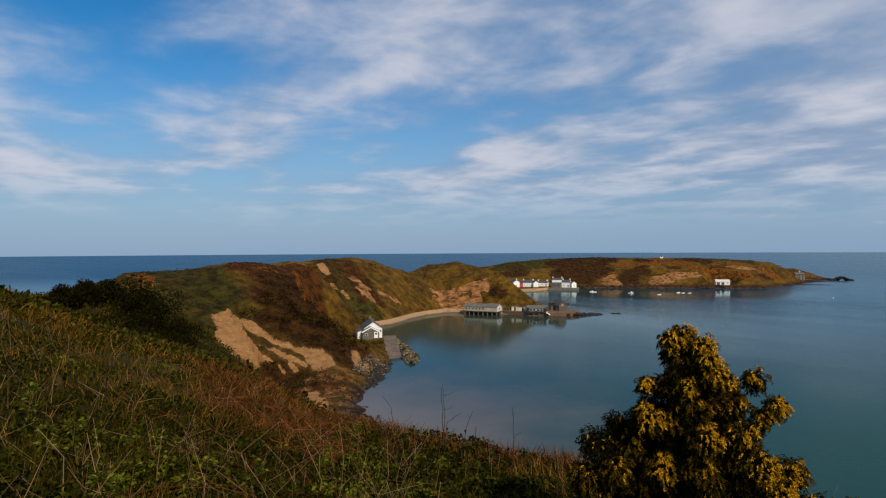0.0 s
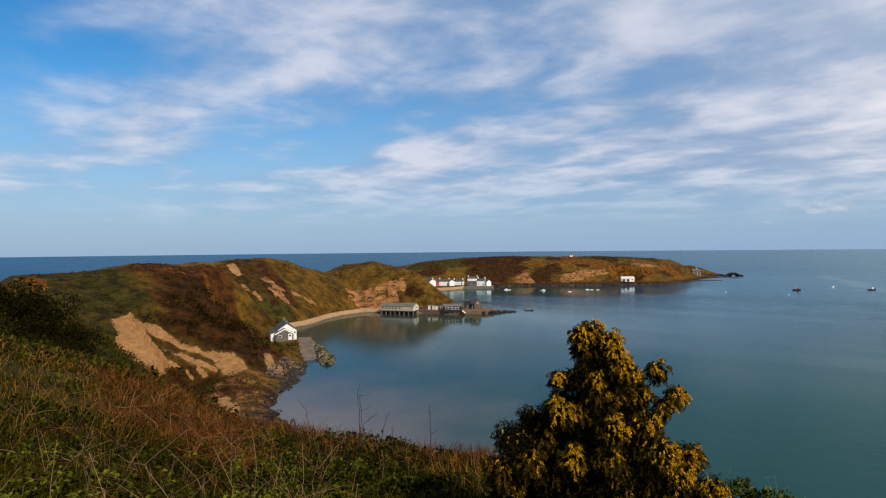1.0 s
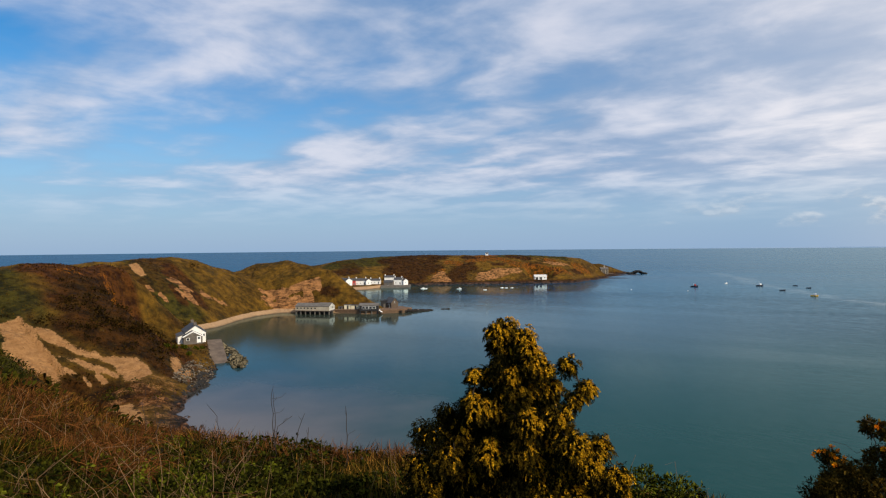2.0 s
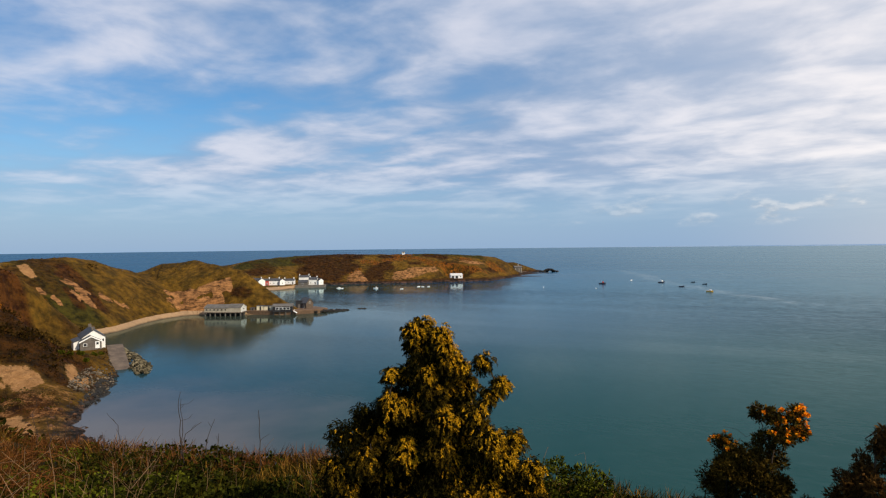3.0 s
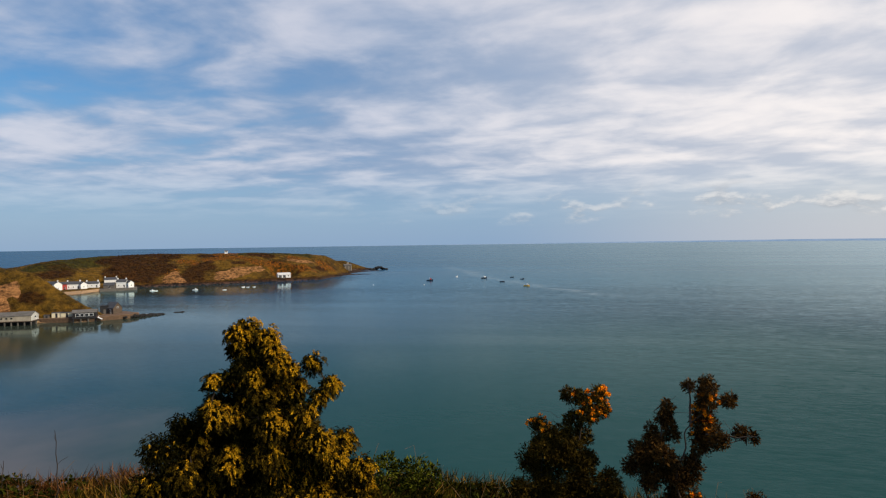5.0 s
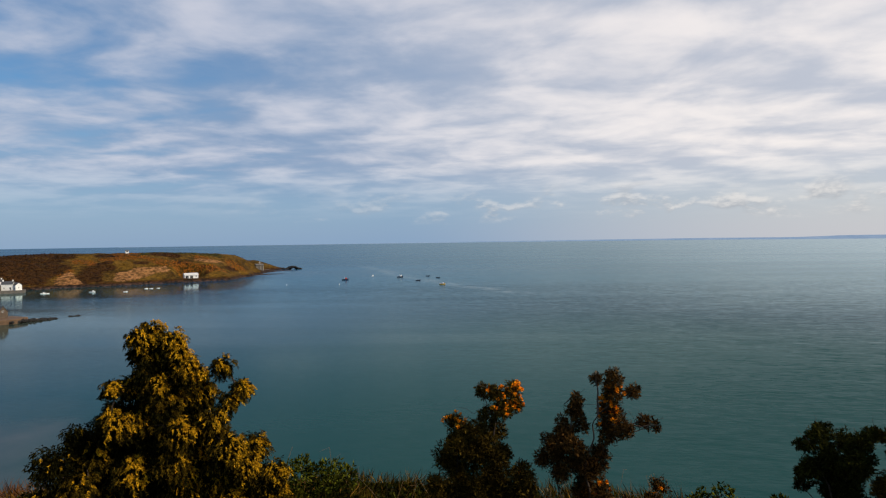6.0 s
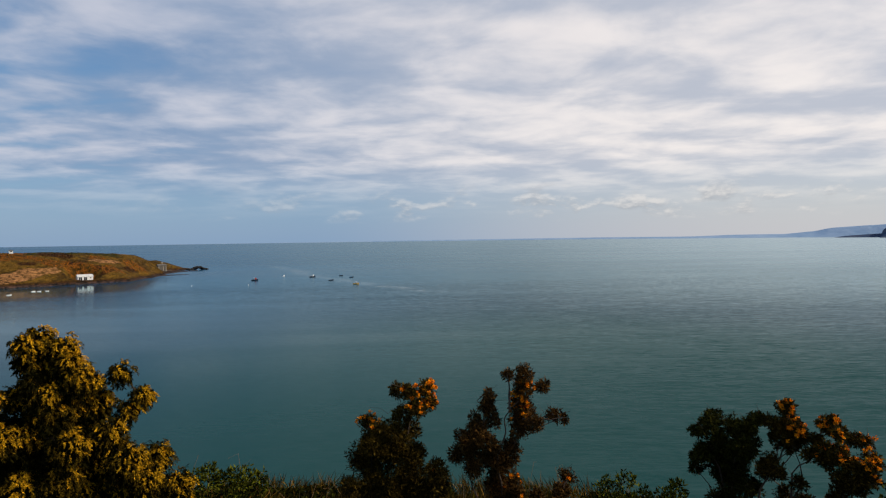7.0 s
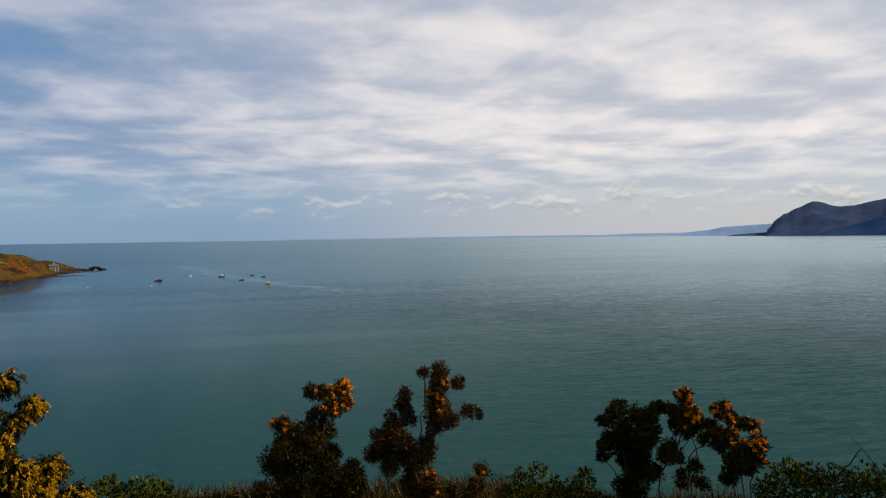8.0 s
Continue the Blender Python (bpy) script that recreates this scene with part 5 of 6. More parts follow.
def gorse(label, az, dist, flat, seed, needle, stems=(), carry=True, per=330, group="gorse bushes", flowers=1.0, wide=1.08):
    """A gorse bush: spiky sprigs round its branches, with tufts of flowers on the tips."""
    rng = np.random.RandomState(seed)
    ob, z0 = bush_frame("gorse_bush", label, az, dist, "gorse", group)
    all_lobes = list(flat) + (under(rng, [l for l in flat], z0 + 0.05, 0.0, 2) if carry else [])
    whole = [(x, rng.uniform(-1, 1) * 0.14, z - z0 - 0.03, r * wide, g if k < len(flat) else 0.0) for k, (x, z, r, g) in enumerate(all_lobes)]
    fine_lobes = split(rng, whole)
    lobes, share = [l[:4] for l in fine_lobes], np.array([l[4] for l in fine_lobes])
    roots, ways, outs, ids = cloud(rng, lobes, per)
    inner = outs < 0.75
    needles = join(blades(rng, roots, unit(ways + np.array([0, 0, 0.5])), 0.027, 0.0060, 0.8, 4), blades(rng, roots[inner], ways[inner], 0.045, 0.020, 0.8, 1))
    sub("foliage", needles, needle, ob)
    # round heads of flowers, most of them on the upper and outer tips
    tips = np.nonzero((outs > 0.8) & (rng.rand(len(ids)) < 0.24 * share[ids] ** 1.5 * flowers) & (ways[:, 2] - ways[:, 1] * 0.5 + rng.randn(len(ids)) * 0.25 > 0.55 - 0.75 * share[ids]))[0]
    if len(tips):
        heads = np.repeat(roots[tips] + ways[tips] * 0.012, 26, axis=0)
        out = unit(rng.randn(len(heads), 3))
        v, f = blades(rng, heads + out * 0.014 * rng.rand(len(heads), 1), out, 0.017, 0.014, 0.5, 1)
        tagged(sub("bloom", (v, f), PETALS, ob, "orange-yellow flowers"), kind="stuff")
    lines = []
    for line in stems:
        pts = [np.array((x, -0.03 + rng.randn() * 0.02, z - z0)) for x, z in line]
        fine = np.concatenate([bend(p, q, rng, 0.03, 4)[:-1] for p, q in zip(pts[:-1], pts[1:])] + [np.array([pts[-1]])])
        lines.append((fine, 0.011, 0.004))
    lines += branches([l[:4] for l in whole], rng, 0.008)
    for i in range(14):
        x, y, z, r = lobes[rng.randint(len(lobes))]
        lines.append((bend((x, y, z), (x + rng.randn() * 0.10, y, z + 0.05 + rng.rand() * 0.09), rng, 0.1, 5), 0.0024, 0.0012))
    sub("stem", tubes(lines), STEM, ob, "bare brown branching stem", True)


STEM = plain("gorse_stem", (0.075, 0.050, 0.032), 0.9, 0.5, 25.0, 0.004)
GORSE_ONE = [(-0.14, 31.55, 0.07, 0.3), (-0.03, 31.56, 0.08, 0.8), (0.14, 31.58, 0.09, 0.95), (0.18, 31.42, 0.08, 0.9), (0.03, 31.43, 0.1, 0.5), (-0.08, 31.37, 0.09, 0.2), (-0.41, 31.26, 0.09, 0.6), (-0.31, 31.23, 0.07, 0.4),
             (-0.21, 31.25, 0.1, 0.05), (-0.37, 31.1, 0.13, 0), (-0.2, 31.07, 0.16, 0), (0.0, 31.17, 0.09, 0), (-0.5, 30.89, 0.16, 0), (-0.28, 30.88, 0.18, 0), (-0.07, 30.86, 0.16, 0), (0.06, 30.94, 0.1, 0),
             (0.24, 30.79, 0.12, 0.05), (0.19, 30.64, 0.13, 0.1), (-0.6, 30.7, 0.11, 0), (-0.39, 30.66, 0.18, 0), (-0.18, 30.62, 0.18, 0), (0.01, 30.65, 0.16, 0)]
GORSE_TWO = [(-0.09, 31.69, 0.06, 0), (0.07, 31.71, 0.09, 0), (0.07, 31.57, 0.11, 0.8), (0.24, 31.57, 0.07, 0.05), (0.03, 31.42, 0.1, 0.4), (0.04, 31.3, 0.12, 0.6), (0.16, 31.28, 0.09, 0.2), (0.34, 31.3, 0.07, 0.05),
             (0.45, 31.29, 0.04, 0), (0.02, 31.17, 0.1, 0), (-0.27, 31.52, 0.06, 0), (-0.3, 31.4, 0.08, 0), (-0.23, 31.26, 0.09, 0), (-0.39, 31.22, 0.1, 0), (-0.45, 31.08, 0.13, 0), (-0.52, 30.95, 0.13, 0),
             (-0.41, 30.9, 0.16, 0.03), (-0.27, 31.1, 0.1, 0), (-0.19, 30.92, 0.13, 0.05), (-0.07, 30.92, 0.12, 0.05), (-0.14, 30.76, 0.15, 0.05), (-0.05, 30.67, 0.1, 0.5), (-0.19, 30.58, 0.13, 0.05), (-0.08, 30.53, 0.11, 0.2)]
GORSE_THREE = [(-0.11, 31.21, 0.08, 0), (-0.04, 31.25, 0.07, 0), (-0.17, 31.15, 0.06, 0), (0.09, 31.2, 0.1, 0), (0.22, 31.22, 0.09, 0), (0.32, 31.24, 0.06, 0), (0.36, 31.3, 0.05, 0), (0.02, 31.05, 0.11, 0), (-0.14, 30.95, 0.08, 0), (-0.2, 30.89, 0.06, 0), (0.17, 31.04, 0.12, 0),
               (0.27, 31.1, 0.08, 0), (-0.01, 30.88, 0.11, 0), (0.14, 30.87, 0.13, 0), (0.27, 30.94, 0.06, 0), (0.07, 30.69, 0.11, 0), (0.19, 30.68, 0.1, 0), (-0.2, 30.72, 0.05, 0), (-0.01, 30.52, 0.1, 0.03), (0.14, 30.51, 0.11, 0), (0.3, 30.61, 0.08, 0)]
GORSE_FOUR = [(-0.01, 31.43, 0.05, 0.3), (0.02, 31.46, 0.05, 1), (-0.12, 31.31, 0.06, 0), (-0.05, 31.27, 0.07, 0.1), (0.02, 31.33, 0.07, 0.6), (0.1, 31.27, 0.06, 0.9), (0.12, 31.21, 0.05, 0.9), (0.0, 31.19, 0.07, 0.3), (-0.07, 31.1, 0.06, 0), (0.05, 31.09, 0.07, 0),
              (0.11, 31.12, 0.05, 0), (-0.1, 30.91, 0.09, 0), (-0.17, 30.79, 0.08, 0), (-0.05, 30.84, 0.05, 0), (0.1, 30.78, 0.06, 0), (0.0, 30.57, 0.08, 0), (0.17, 30.63, 0.06, 0)]
GORSE_FIVE = [(-0.16, 31.32, 0.05, 0.8), (-0.08, 31.33, 0.05, 0.9), (-0.12, 31.26, 0.05, 0.3), (-0.04, 31.28, 0.05, 0.5), (-0.24, 31.14, 0.06, 0), (-0.26, 31.05, 0.05, 0), (-0.15, 31.1, 0.07, 0.3), (-0.05, 31.11, 0.06, 0.7), (-0.12, 31.0, 0.08, 0.1), (-0.01, 31.04, 0.07, 0.3), (0.08, 31.18, 0.06, 0.4),
              (0.15, 31.17, 0.06, 0.5), (0.19, 31.1, 0.05, 0.4), (0.21, 31.04, 0.05, 0.9), (0.1, 31.03, 0.07, 0.4), (0.01, 30.91, 0.09, 0.05), (0.15, 30.94, 0.07, 0.2), (0.21, 30.89, 0.05, 0.6), (-0.03, 30.8, 0.07, 0), (0.13, 30.83, 0.06, 0.1), (-0.05, 30.67, 0.06, 0)]
gorse("dark gorse bush with bright orange flowers on top", 48.4, 6.0, GORSE_ONE, 31, GORSE_GREEN, [[(-0.06, 30.2), (-0.05, 30.88), (-0.03, 31.19), (-0.01, 31.41)]])
gorse("leggy brown gorse bush with a bent stem and a few flowers", 58.0, 6.0, GORSE_TWO, 32, GORSE_BROWN,
      [[(-0.33, 30.1), (-0.37, 30.4), (-0.46, 30.72), (-0.49, 30.81)], [(-0.15, 30.1), (-0.15, 30.53), (-0.19, 30.83), (-0.11, 31.12), (-0.12, 31.26), (-0.07, 31.35), (0.06, 31.48)],
       [(0.05, 31.26), (0.25, 31.26), (0.45, 31.29)], [(-0.07, 31.35), (-0.07, 31.55), (-0.09, 31.69)], [(-0.41, 30.95), (-0.31, 31.31), (-0.27, 31.53), (-0.38, 31.43)]], carry=False, per=320)
gorse("small tuft of gorse with orange flowers", 62.4, 6.2, [(0.0, 30.63, 0.08, 0.5), (-0.05, 30.53, 0.09, 0.1), (-0.28, 30.5, 0.07, 0.05)], 33, GORSE_BROWN, [[(-0.2, 30.2), (-0.15, 30.41), (-0.05, 30.5), (0.0, 30.6)]])
gorse("dense dark green gorse bush without flowers", 75.0, 6.5, GORSE_THREE, 34, GORSE_DARK, [[(0.09, 30.0), (0.12, 30.65), (0.19, 30.88), (0.22, 31.1)], [(0.05, 30.0), (0.01, 30.77), (-0.14, 31.01)], [(0.12, 30.65), (0.14, 30.93), (0.05, 31.15)]], carry=False, wide=1.3)
gorse("tall gorse stem topped with orange flowers", 80.0, 6.5, GORSE_FOUR, 35, GORSE_GREEN, [[(-0.17, 30.0), (-0.21, 30.62), (-0.05, 30.92), (0.02, 31.14), (0.02, 31.4)], [(0.0, 30.0), (0.05, 30.82), (0.21, 31.0)], [(0.0, 30.3), (0.14, 30.73), (0.08, 31.0)]], carry=False, wide=1.3)
gorse("spreading gorse bush with orange flowers on its outer tips", 84.0, 6.5, GORSE_FIVE, 36, GORSE_GREEN, [[(0.06, 30.0), (0.04, 30.79), (-0.05, 30.98)], [(0.1, 30.0), (0.13, 30.65), (0.17, 30.81)], [(0.06, 30.2), (-0.01, 30.62), (-0.05, 30.9)]], carry=False, wide=1.3)


def leafy_shrub(label, az, dist, flat, seed):
    rng = np.random.RandomState(seed)
    ob, z0 = bush_frame("shrub", label, az, dist, "shrub", "low shrubs on the cliff edge")
    lobes = [(x, rng.uniform(-0.1, 0.1), z - z0, r) for x, z, r, g in list(flat) + under(rng, flat, z0, 0.0, 2)]
    roots, ways, outs, ids = cloud(rng, lobes, 110)
    sub("foliage", blades(rng, roots, unit(ways + (0, 0, 0.7)), 0.045, 0.018, 0.6, 3), SHRUB_LEAF, ob)
    lines = branches(lobes, rng, 0.006)
    sub("stem", tubes(lines), BARK, ob, "", True)


leafy_shrub("low green leafy shrub on the cliff edge", 31.0, 6.5, [(-0.18, 30.65, 0.12, 0), (-0.04, 30.71, 0.13, 0), (0.1, 30.61, 0.13, 0), (0.27, 30.61, 0.15, 0), (0.41, 30.54, 0.13, 0)], 41)
leafy_shrub("low green leafy shrub on the cliff edge", 91.0, 6.8, [(-0.54, 30.44, 0.16, 0), (-0.39, 30.59, 0.18, 0), (-0.24, 30.65, 0.16, 0), (-0.12, 30.61, 0.16, 0), (0.05, 30.63, 0.18, 0), (0.25, 30.68, 0.18, 0), (0.38, 30.69, 0.18, 0)], 42)
leafy_shrub("low dark shrub beside the gorse", 67.5, 6.6, [(-0.2, 30.42, 0.09, 0), (0.0, 30.48, 0.1, 0), (0.16, 30.4, 0.08, 0), (0.5, 30.44, 0.09, 0)], 43)


def hill_spots(rng, n, az0, az1, near, reach):
    """Spots on the stand's hill, even over bearing and over the logarithm of distance."""
    az = rng.uniform(az0, az1, n)
    rows = np.array(BROW)
    edge = np.interp(az, rows[:, 0], rows[:, 1]) * reach
    d = near * (np.maximum(edge, near * 1.05) / near) ** rng.rand(n)
    x, y = d * np.sin(np.radians(az)), d * np.cos(np.radians(az))
    return np.stack([x, y, land(x, y)], axis=-1), d, az, edge


def build_undergrowth():
    rng = np.random.RandomState(51)
    up = np.array([0, 0, 1.0])
    # grass
    p, d, az, edge = hill_spots(rng, 72000, -44, 96, 2.4, 1.12)
    thin = (az > -13) & (az < 15) & (rng.rand(len(p)) < np.where(d < 0.78 * edge, 0.72, 0.5))
    p, d, az, edge = p[~thin], d[~thin], az[~thin], edge[~thin]
    patch = wave(p[:, 0], p[:, 1], 0.5, 21)
    size = 1 + d / 14
    lean = np.stack([wave(p[:, 0], p[:, 1], 0.8, 22), wave(p[:, 0], p[:, 1], 0.8, 23), np.full(len(p), 1.2)], axis=-1)
    tall = (0.16 + 0.10 * rng.rand(len(p))) * (1 + 0.5 * patch) * (1 + d / 30) * np.where(az > 24, np.clip(0.95 + 1.0 * wave(p[:, 0], p[:, 1], 1.1, 28), 0.45, 1.9), 1.0) * np.where((az > -18) & (az < -9) & (d > 0.7 * edge), 0.75, 1.0) * np.where((az > -9) & (az < 15) & (d > 0.75 * edge), 1.2, 1.0)
    dry = rng.rand(len(p)) < np.clip(0.06 + 0.3 * patch + 0.32 * (d / edge > 0.75) + 0.22 * (d / edge > 0.75) * (az > -13) * (az < 16) + 0.25 * (az < -22) * (d / edge > 0.3), 0.02, 0.6)
    for name, pick, mat, lab in (("grass", ~dry, GRASS, "rough green grass on the cliff top"), ("dry_grass", dry, STRAW, "dry straw-coloured grass on the cliff top")):
        m = blades(rng, p[pick], lean[pick], tall[pick], 0.0056 * size[pick], 0.35, 2, 0.15)
        tagged(new(name, mesh_of(name, *m, mat)), lab, "grass", kind="stuff")
    # short turf round the stand and behind it
    a, r = rng.uniform(-math.pi, math.pi, 34000), 0.35 * (24 / 0.35) ** rng.rand(34000)
    low = np.stack([r * np.sin(a), r * np.cos(a)], axis=-1)
    keep = (r < 2.6) | (np.abs(np.degrees(a) - 26) > 72)
    low, r = low[keep], r[keep]
    q = np.stack([low[:, 0], low[:, 1], land(low[:, 0], low[:, 1])], axis=-1)
    m = blades(rng, q, np.tile([0.1, 0.1, 1.0], (len(q), 1)), 0.07 + 0.004 * r, 0.006 * (1 + r / 10), 0.4, 2, 0.15)
    tagged(new("turf", mesh_of("turf", *m, GRASS)), "short rough green turf on the cliff top", "grass", kind="stuff")
    # bramble leaves
    p, d, az, edge = hill_spots(rng, 78000, -40, 96, 2.6, 1.1)
    patch = wave(p[:, 0], p[:, 1], 0.45, 24)
    green = 0.75 * np.exp(-((az - 2) / 11) ** 2) + 0.5 * (d < 0.4 * edge) - 0.25 * (az < -12) * (d > 0.6 * edge)
    on = patch + green > 0.0
    p, d, az, edge = p[on], d[on], az[on], edge[on]
    mound = np.clip(0.55 + 0.75 * wave(p[:, 0], p[:, 1], 1.5, 27, 3), 0.08, 1.2) * np.where(az > 24, 0.5, 1.0) * np.where((d > 0.8 * edge) & (az < -9), 0.7, 1.0)
    p = p + up * (rng.rand(len(p), 1) ** 0.6 * 0.30 * mound[:, None])
    m = blades(rng, p, rng.randn(len(p), 3) * 0.7 + up * 0.5, 0.040 * (1 + d / 16), 0.026 * (1 + d / 16), 0.5, 3, 0.2)
    tagged(new("brambles", mesh_of("brambles", *m, LEAF)), "low green brambles and nettles on the slope", "brambles", kind="stuff")
    # brighter young nettles in patches among the brambles
    p, d, az, edge = hill_spots(rng, 30000, -42, 20, 2.6, 1.0)
    on = wave(p[:, 0], p[:, 1], 0.9, 30) + 0.22 * (az > -14) - 0.3 * (d > 0.7 * edge) > 0.42
    p, d = p[on] + up * (0.06 + rng.rand(on.sum(), 1) * 0.26), d[on]
    m = blades(rng, p, rng.randn(len(p), 3) * 0.6 + up * 0.4, 0.036 * (1 + d / 16), 0.020 * (1 + d / 16), 0.5, 4, 0.25)
    tagged(new("nettles", mesh_of("nettles", *m, NETTLE)), "fresh yellow-green nettles among the brambles", "nettles", kind="stuff")
    # dead bracken, thickest on the fall towards the bay
    p, d, az, edge = hill_spots(rng, 26000, -40, 15, 4.0, 1.25)
    patch = wave(p[:, 0], p[:, 1], 0.3, 25)
    on = patch * 0.9 + 1.25 * np.exp(-((az + 18) / 8) ** 2) * step(d / edge, 0.22, 0.42) + 0.75 * (az > -13) * step(d / edge, 0.66, 0.8) + 0.35 * wave(p[:, 0], p[:, 1], 0.9, 29) > 0.95
    tall = np.where((az > -18) & (d > 0.7 * edge), 0.5, 1.0)[on]
    p, d = p[on] + up * rng.rand(on.sum(), 1) * 0.22 * tall[:, None], d[on]
    m = blades(rng, p, rng.randn(len(p), 3) * 0.8 + up * 0.6, 0.20 * (1 + d / 20), 0.0045 * (1 + d / 9), 0.7, 3, 0.1)
    tagged(new("bracken", mesh_of("bracken", *m, RUSSET)), "tangle of russet dead bracken", "bracken", kind="stuff")


def build_stalks():
    rng = np.random.RandomState(61)
    lines = []
    p, d, az, edge = hill_spots(rng, 330, -42, -4, 3.2, 1.0)
    for q, dist, a in zip(p, d, az):
        n = 1 if rng.rand() < 0.6 else 2
        for _ in range(n):
            h = rng.uniform(0.25, 0.75) * (1.0 if dist > 4 else 0.75)
            way = np.array([rng.randn() * 0.28, rng.randn() * 0.28, 1.0])
            tip = q + way * h
            mid = (q + tip) / 2 + rng.randn(3) * 0.05
            tip = tip + np.array([rng.randn() * 0.12, rng.randn() * 0.12, -0.06])
            r = rng.choice([0.0010, 0.0014, 0.0020, 0.0032]) * (1 + dist / 12)
            lines.append((np.array([q, mid, tip]), r, r * 0.45))
            if rng.rand() < 0.5:
                s = mid + np.array([rng.randn() * 0.18, rng.randn() * 0.18, rng.uniform(0.02, 0.2)])
                lines.append((np.array([mid, (mid + s) / 2 + rng.randn(3) * 0.02, s]), r * 0.6, r * 0.3))
    for count, a0, a1 in ((50, -12, 13), (70, 24, 96)):
        p, d, az, edge = hill_spots(rng, count, a0, a1, 6.0, 1.08)
        for q, dist in zip(p, d):
            h = rng.uniform(0.22, 0.55)
            tip = q + np.array([rng.randn() * 0.3, rng.randn() * 0.2, 1.0]) * h
            nod = tip + np.array([rng.randn() * 0.06, 0.0, rng.uniform(-0.03, 0.05)])
            lines.append((np.array([q, (q + tip) / 2 + rng.randn(3) * 0.015, tip, nod]), 0.0024, 0.0012))
    tagged(new("dead_stalks", mesh_of("dead_stalks", *tubes(lines, 4), PALE_STEM, True)), "dry pale dead stalks standing in the grass", "stalks", kind="stuff")
    lines = []
    for _ in range(130):
        a = rng.uniform(-30, -4)
        dist = rng.uniform(4.0, 13.0)
        c = bearing(a, dist)
        z = float(land(c.x, c.y))
        w = rng.uniform(0.25, 0.8)
        turn = rng.uniform(0, math.pi)
        t = np.linspace(0, math.pi, 8)
        arch = np.stack([c.x + np.cos(t) * w * math.cos(turn), c.y + np.cos(t) * w * math.sin(turn), z + np.sin(t) * w * rng.uniform(0.35, 0.8)], axis=-1)
        r = 0.0018 * (1 + dist / 12)
        lines.append((arch + rng.randn(8, 3) * 0.02, r, r * 0.6))
    tagged(new("bramble_arches", mesh_of("bramble_arches", *tubes(lines, 4), RUSSET, True)), "arching reddish bramble stems", "brambles", kind="stuff")
    # stems that stand out against the water
    for label, az, dist, rows in (("tall dark dead stem at the cliff edge", -2.4, 10.5, [(0.0, 0.0), (0.02, 0.5), (0.0, 0.95), (0.03, 1.25)]),
                                  ("tall dark dead stem at the cliff edge", 0.7, 9.6, [(0.0, 0.0), (-0.02, 0.3), (0.01, 0.62)]),
                                  ("branching dark dead stem at the cliff edge", -2.0, 10.4, [(0.0, 0.0), (-0.02, 0.35), (0.02, 0.6), (0.25, 0.75)]),
                                  ("branching dark dead stem at the cliff edge", -11.8, 15.5, [(0.0, 0.0), (0.06, 0.5), (0.0, 0.9), (0.14, 1.2)]),
                                  ("forked dark dead stem at the cliff edge", -12.6, 17.2, [(0.0, 0.0), (0.05, 0.6), (-0.04, 1.05), (0.12, 1.5)]),
                                  ("forked dark dead stem at the cliff edge", -10.4, 15.4, [(0.0, 0.0), (-0.06, 0.55), (0.05, 1.0), (0.0, 1.4)]),
                                  ("leaning dark dead stem at the cliff edge", -12.0, 16.6, [(0.0, 0.0), (0.12, 0.4), (0.2, 0.7), (0.36, 0.9)]),
                                  ("leaning dark dead stem at the cliff edge", -6.2, 12.6, [(0.0, 0.0), (-0.1, 0.45), (-0.16, 0.8), (-0.34, 1.05)]),
                                  ("thin dark dead stem at the cliff edge", -2.2, 10.9, [(0.0, 0.0), (0.02, 0.6), (0.0, 1.15)]),
                                  ("thin dark dead stem at the cliff edge", 0.0, 10.1, [(0.0, 0.0), (-0.05, 0.4), (0.08, 0.8)]),
                                  ("thin dark dead stem at the cliff edge", 3.9, 8.8, [(0.0, 0.0), (0.04, 0.5), (0.02, 0.92)]),
                                  ("arching bramble stem at the cliff edge", 91.0, 6.0, [(-0.08, 0.0), (-0.05, 0.45), (0.06, 0.83), (0.19, 1.03), (0.31, 0.87), (0.34, 0.69)]),
                                  ("bent dry stem beside the gorse", 43.2, 6.2, [(0.0, 0.0), (-0.03, 0.45), (0.03, 0.75)]),
                                  ("bent dry stem beside the gorse", 45.1, 6.0, [(0.1, 0.1), (-0.05, 0.6), (-0.02, 0.85), (0.02, 0.95)])):
        base = bearing(az, dist)
        ob = tagged(new("dead_stem"), label, "stem", "stems on the cliff edge")
        ob.matrix_world = pose(base.x, base.y, float(land(base.x, base.y)) - 0.02, 0, 0, -az)
        pts = [np.array((x, 0.0, z)) for x, z in rows]
        line = np.concatenate([bend(a, b, rng, 0.03, 4)[:-1] for a, b in zip(pts[:-1], pts[1:])] + [np.array([pts[-1]])])
        twigs = [(bend(line[k], line[k] + np.array([rng.randn() * 0.08, 0, 0.08]), rng, 0.1, 3), 0.003, 0.002) for k in range(3, len(line) - 1, 2)]
        sub("stem", tubes([(line, 0.008, 0.003)] + twigs, 5), BARK, ob, "", True)


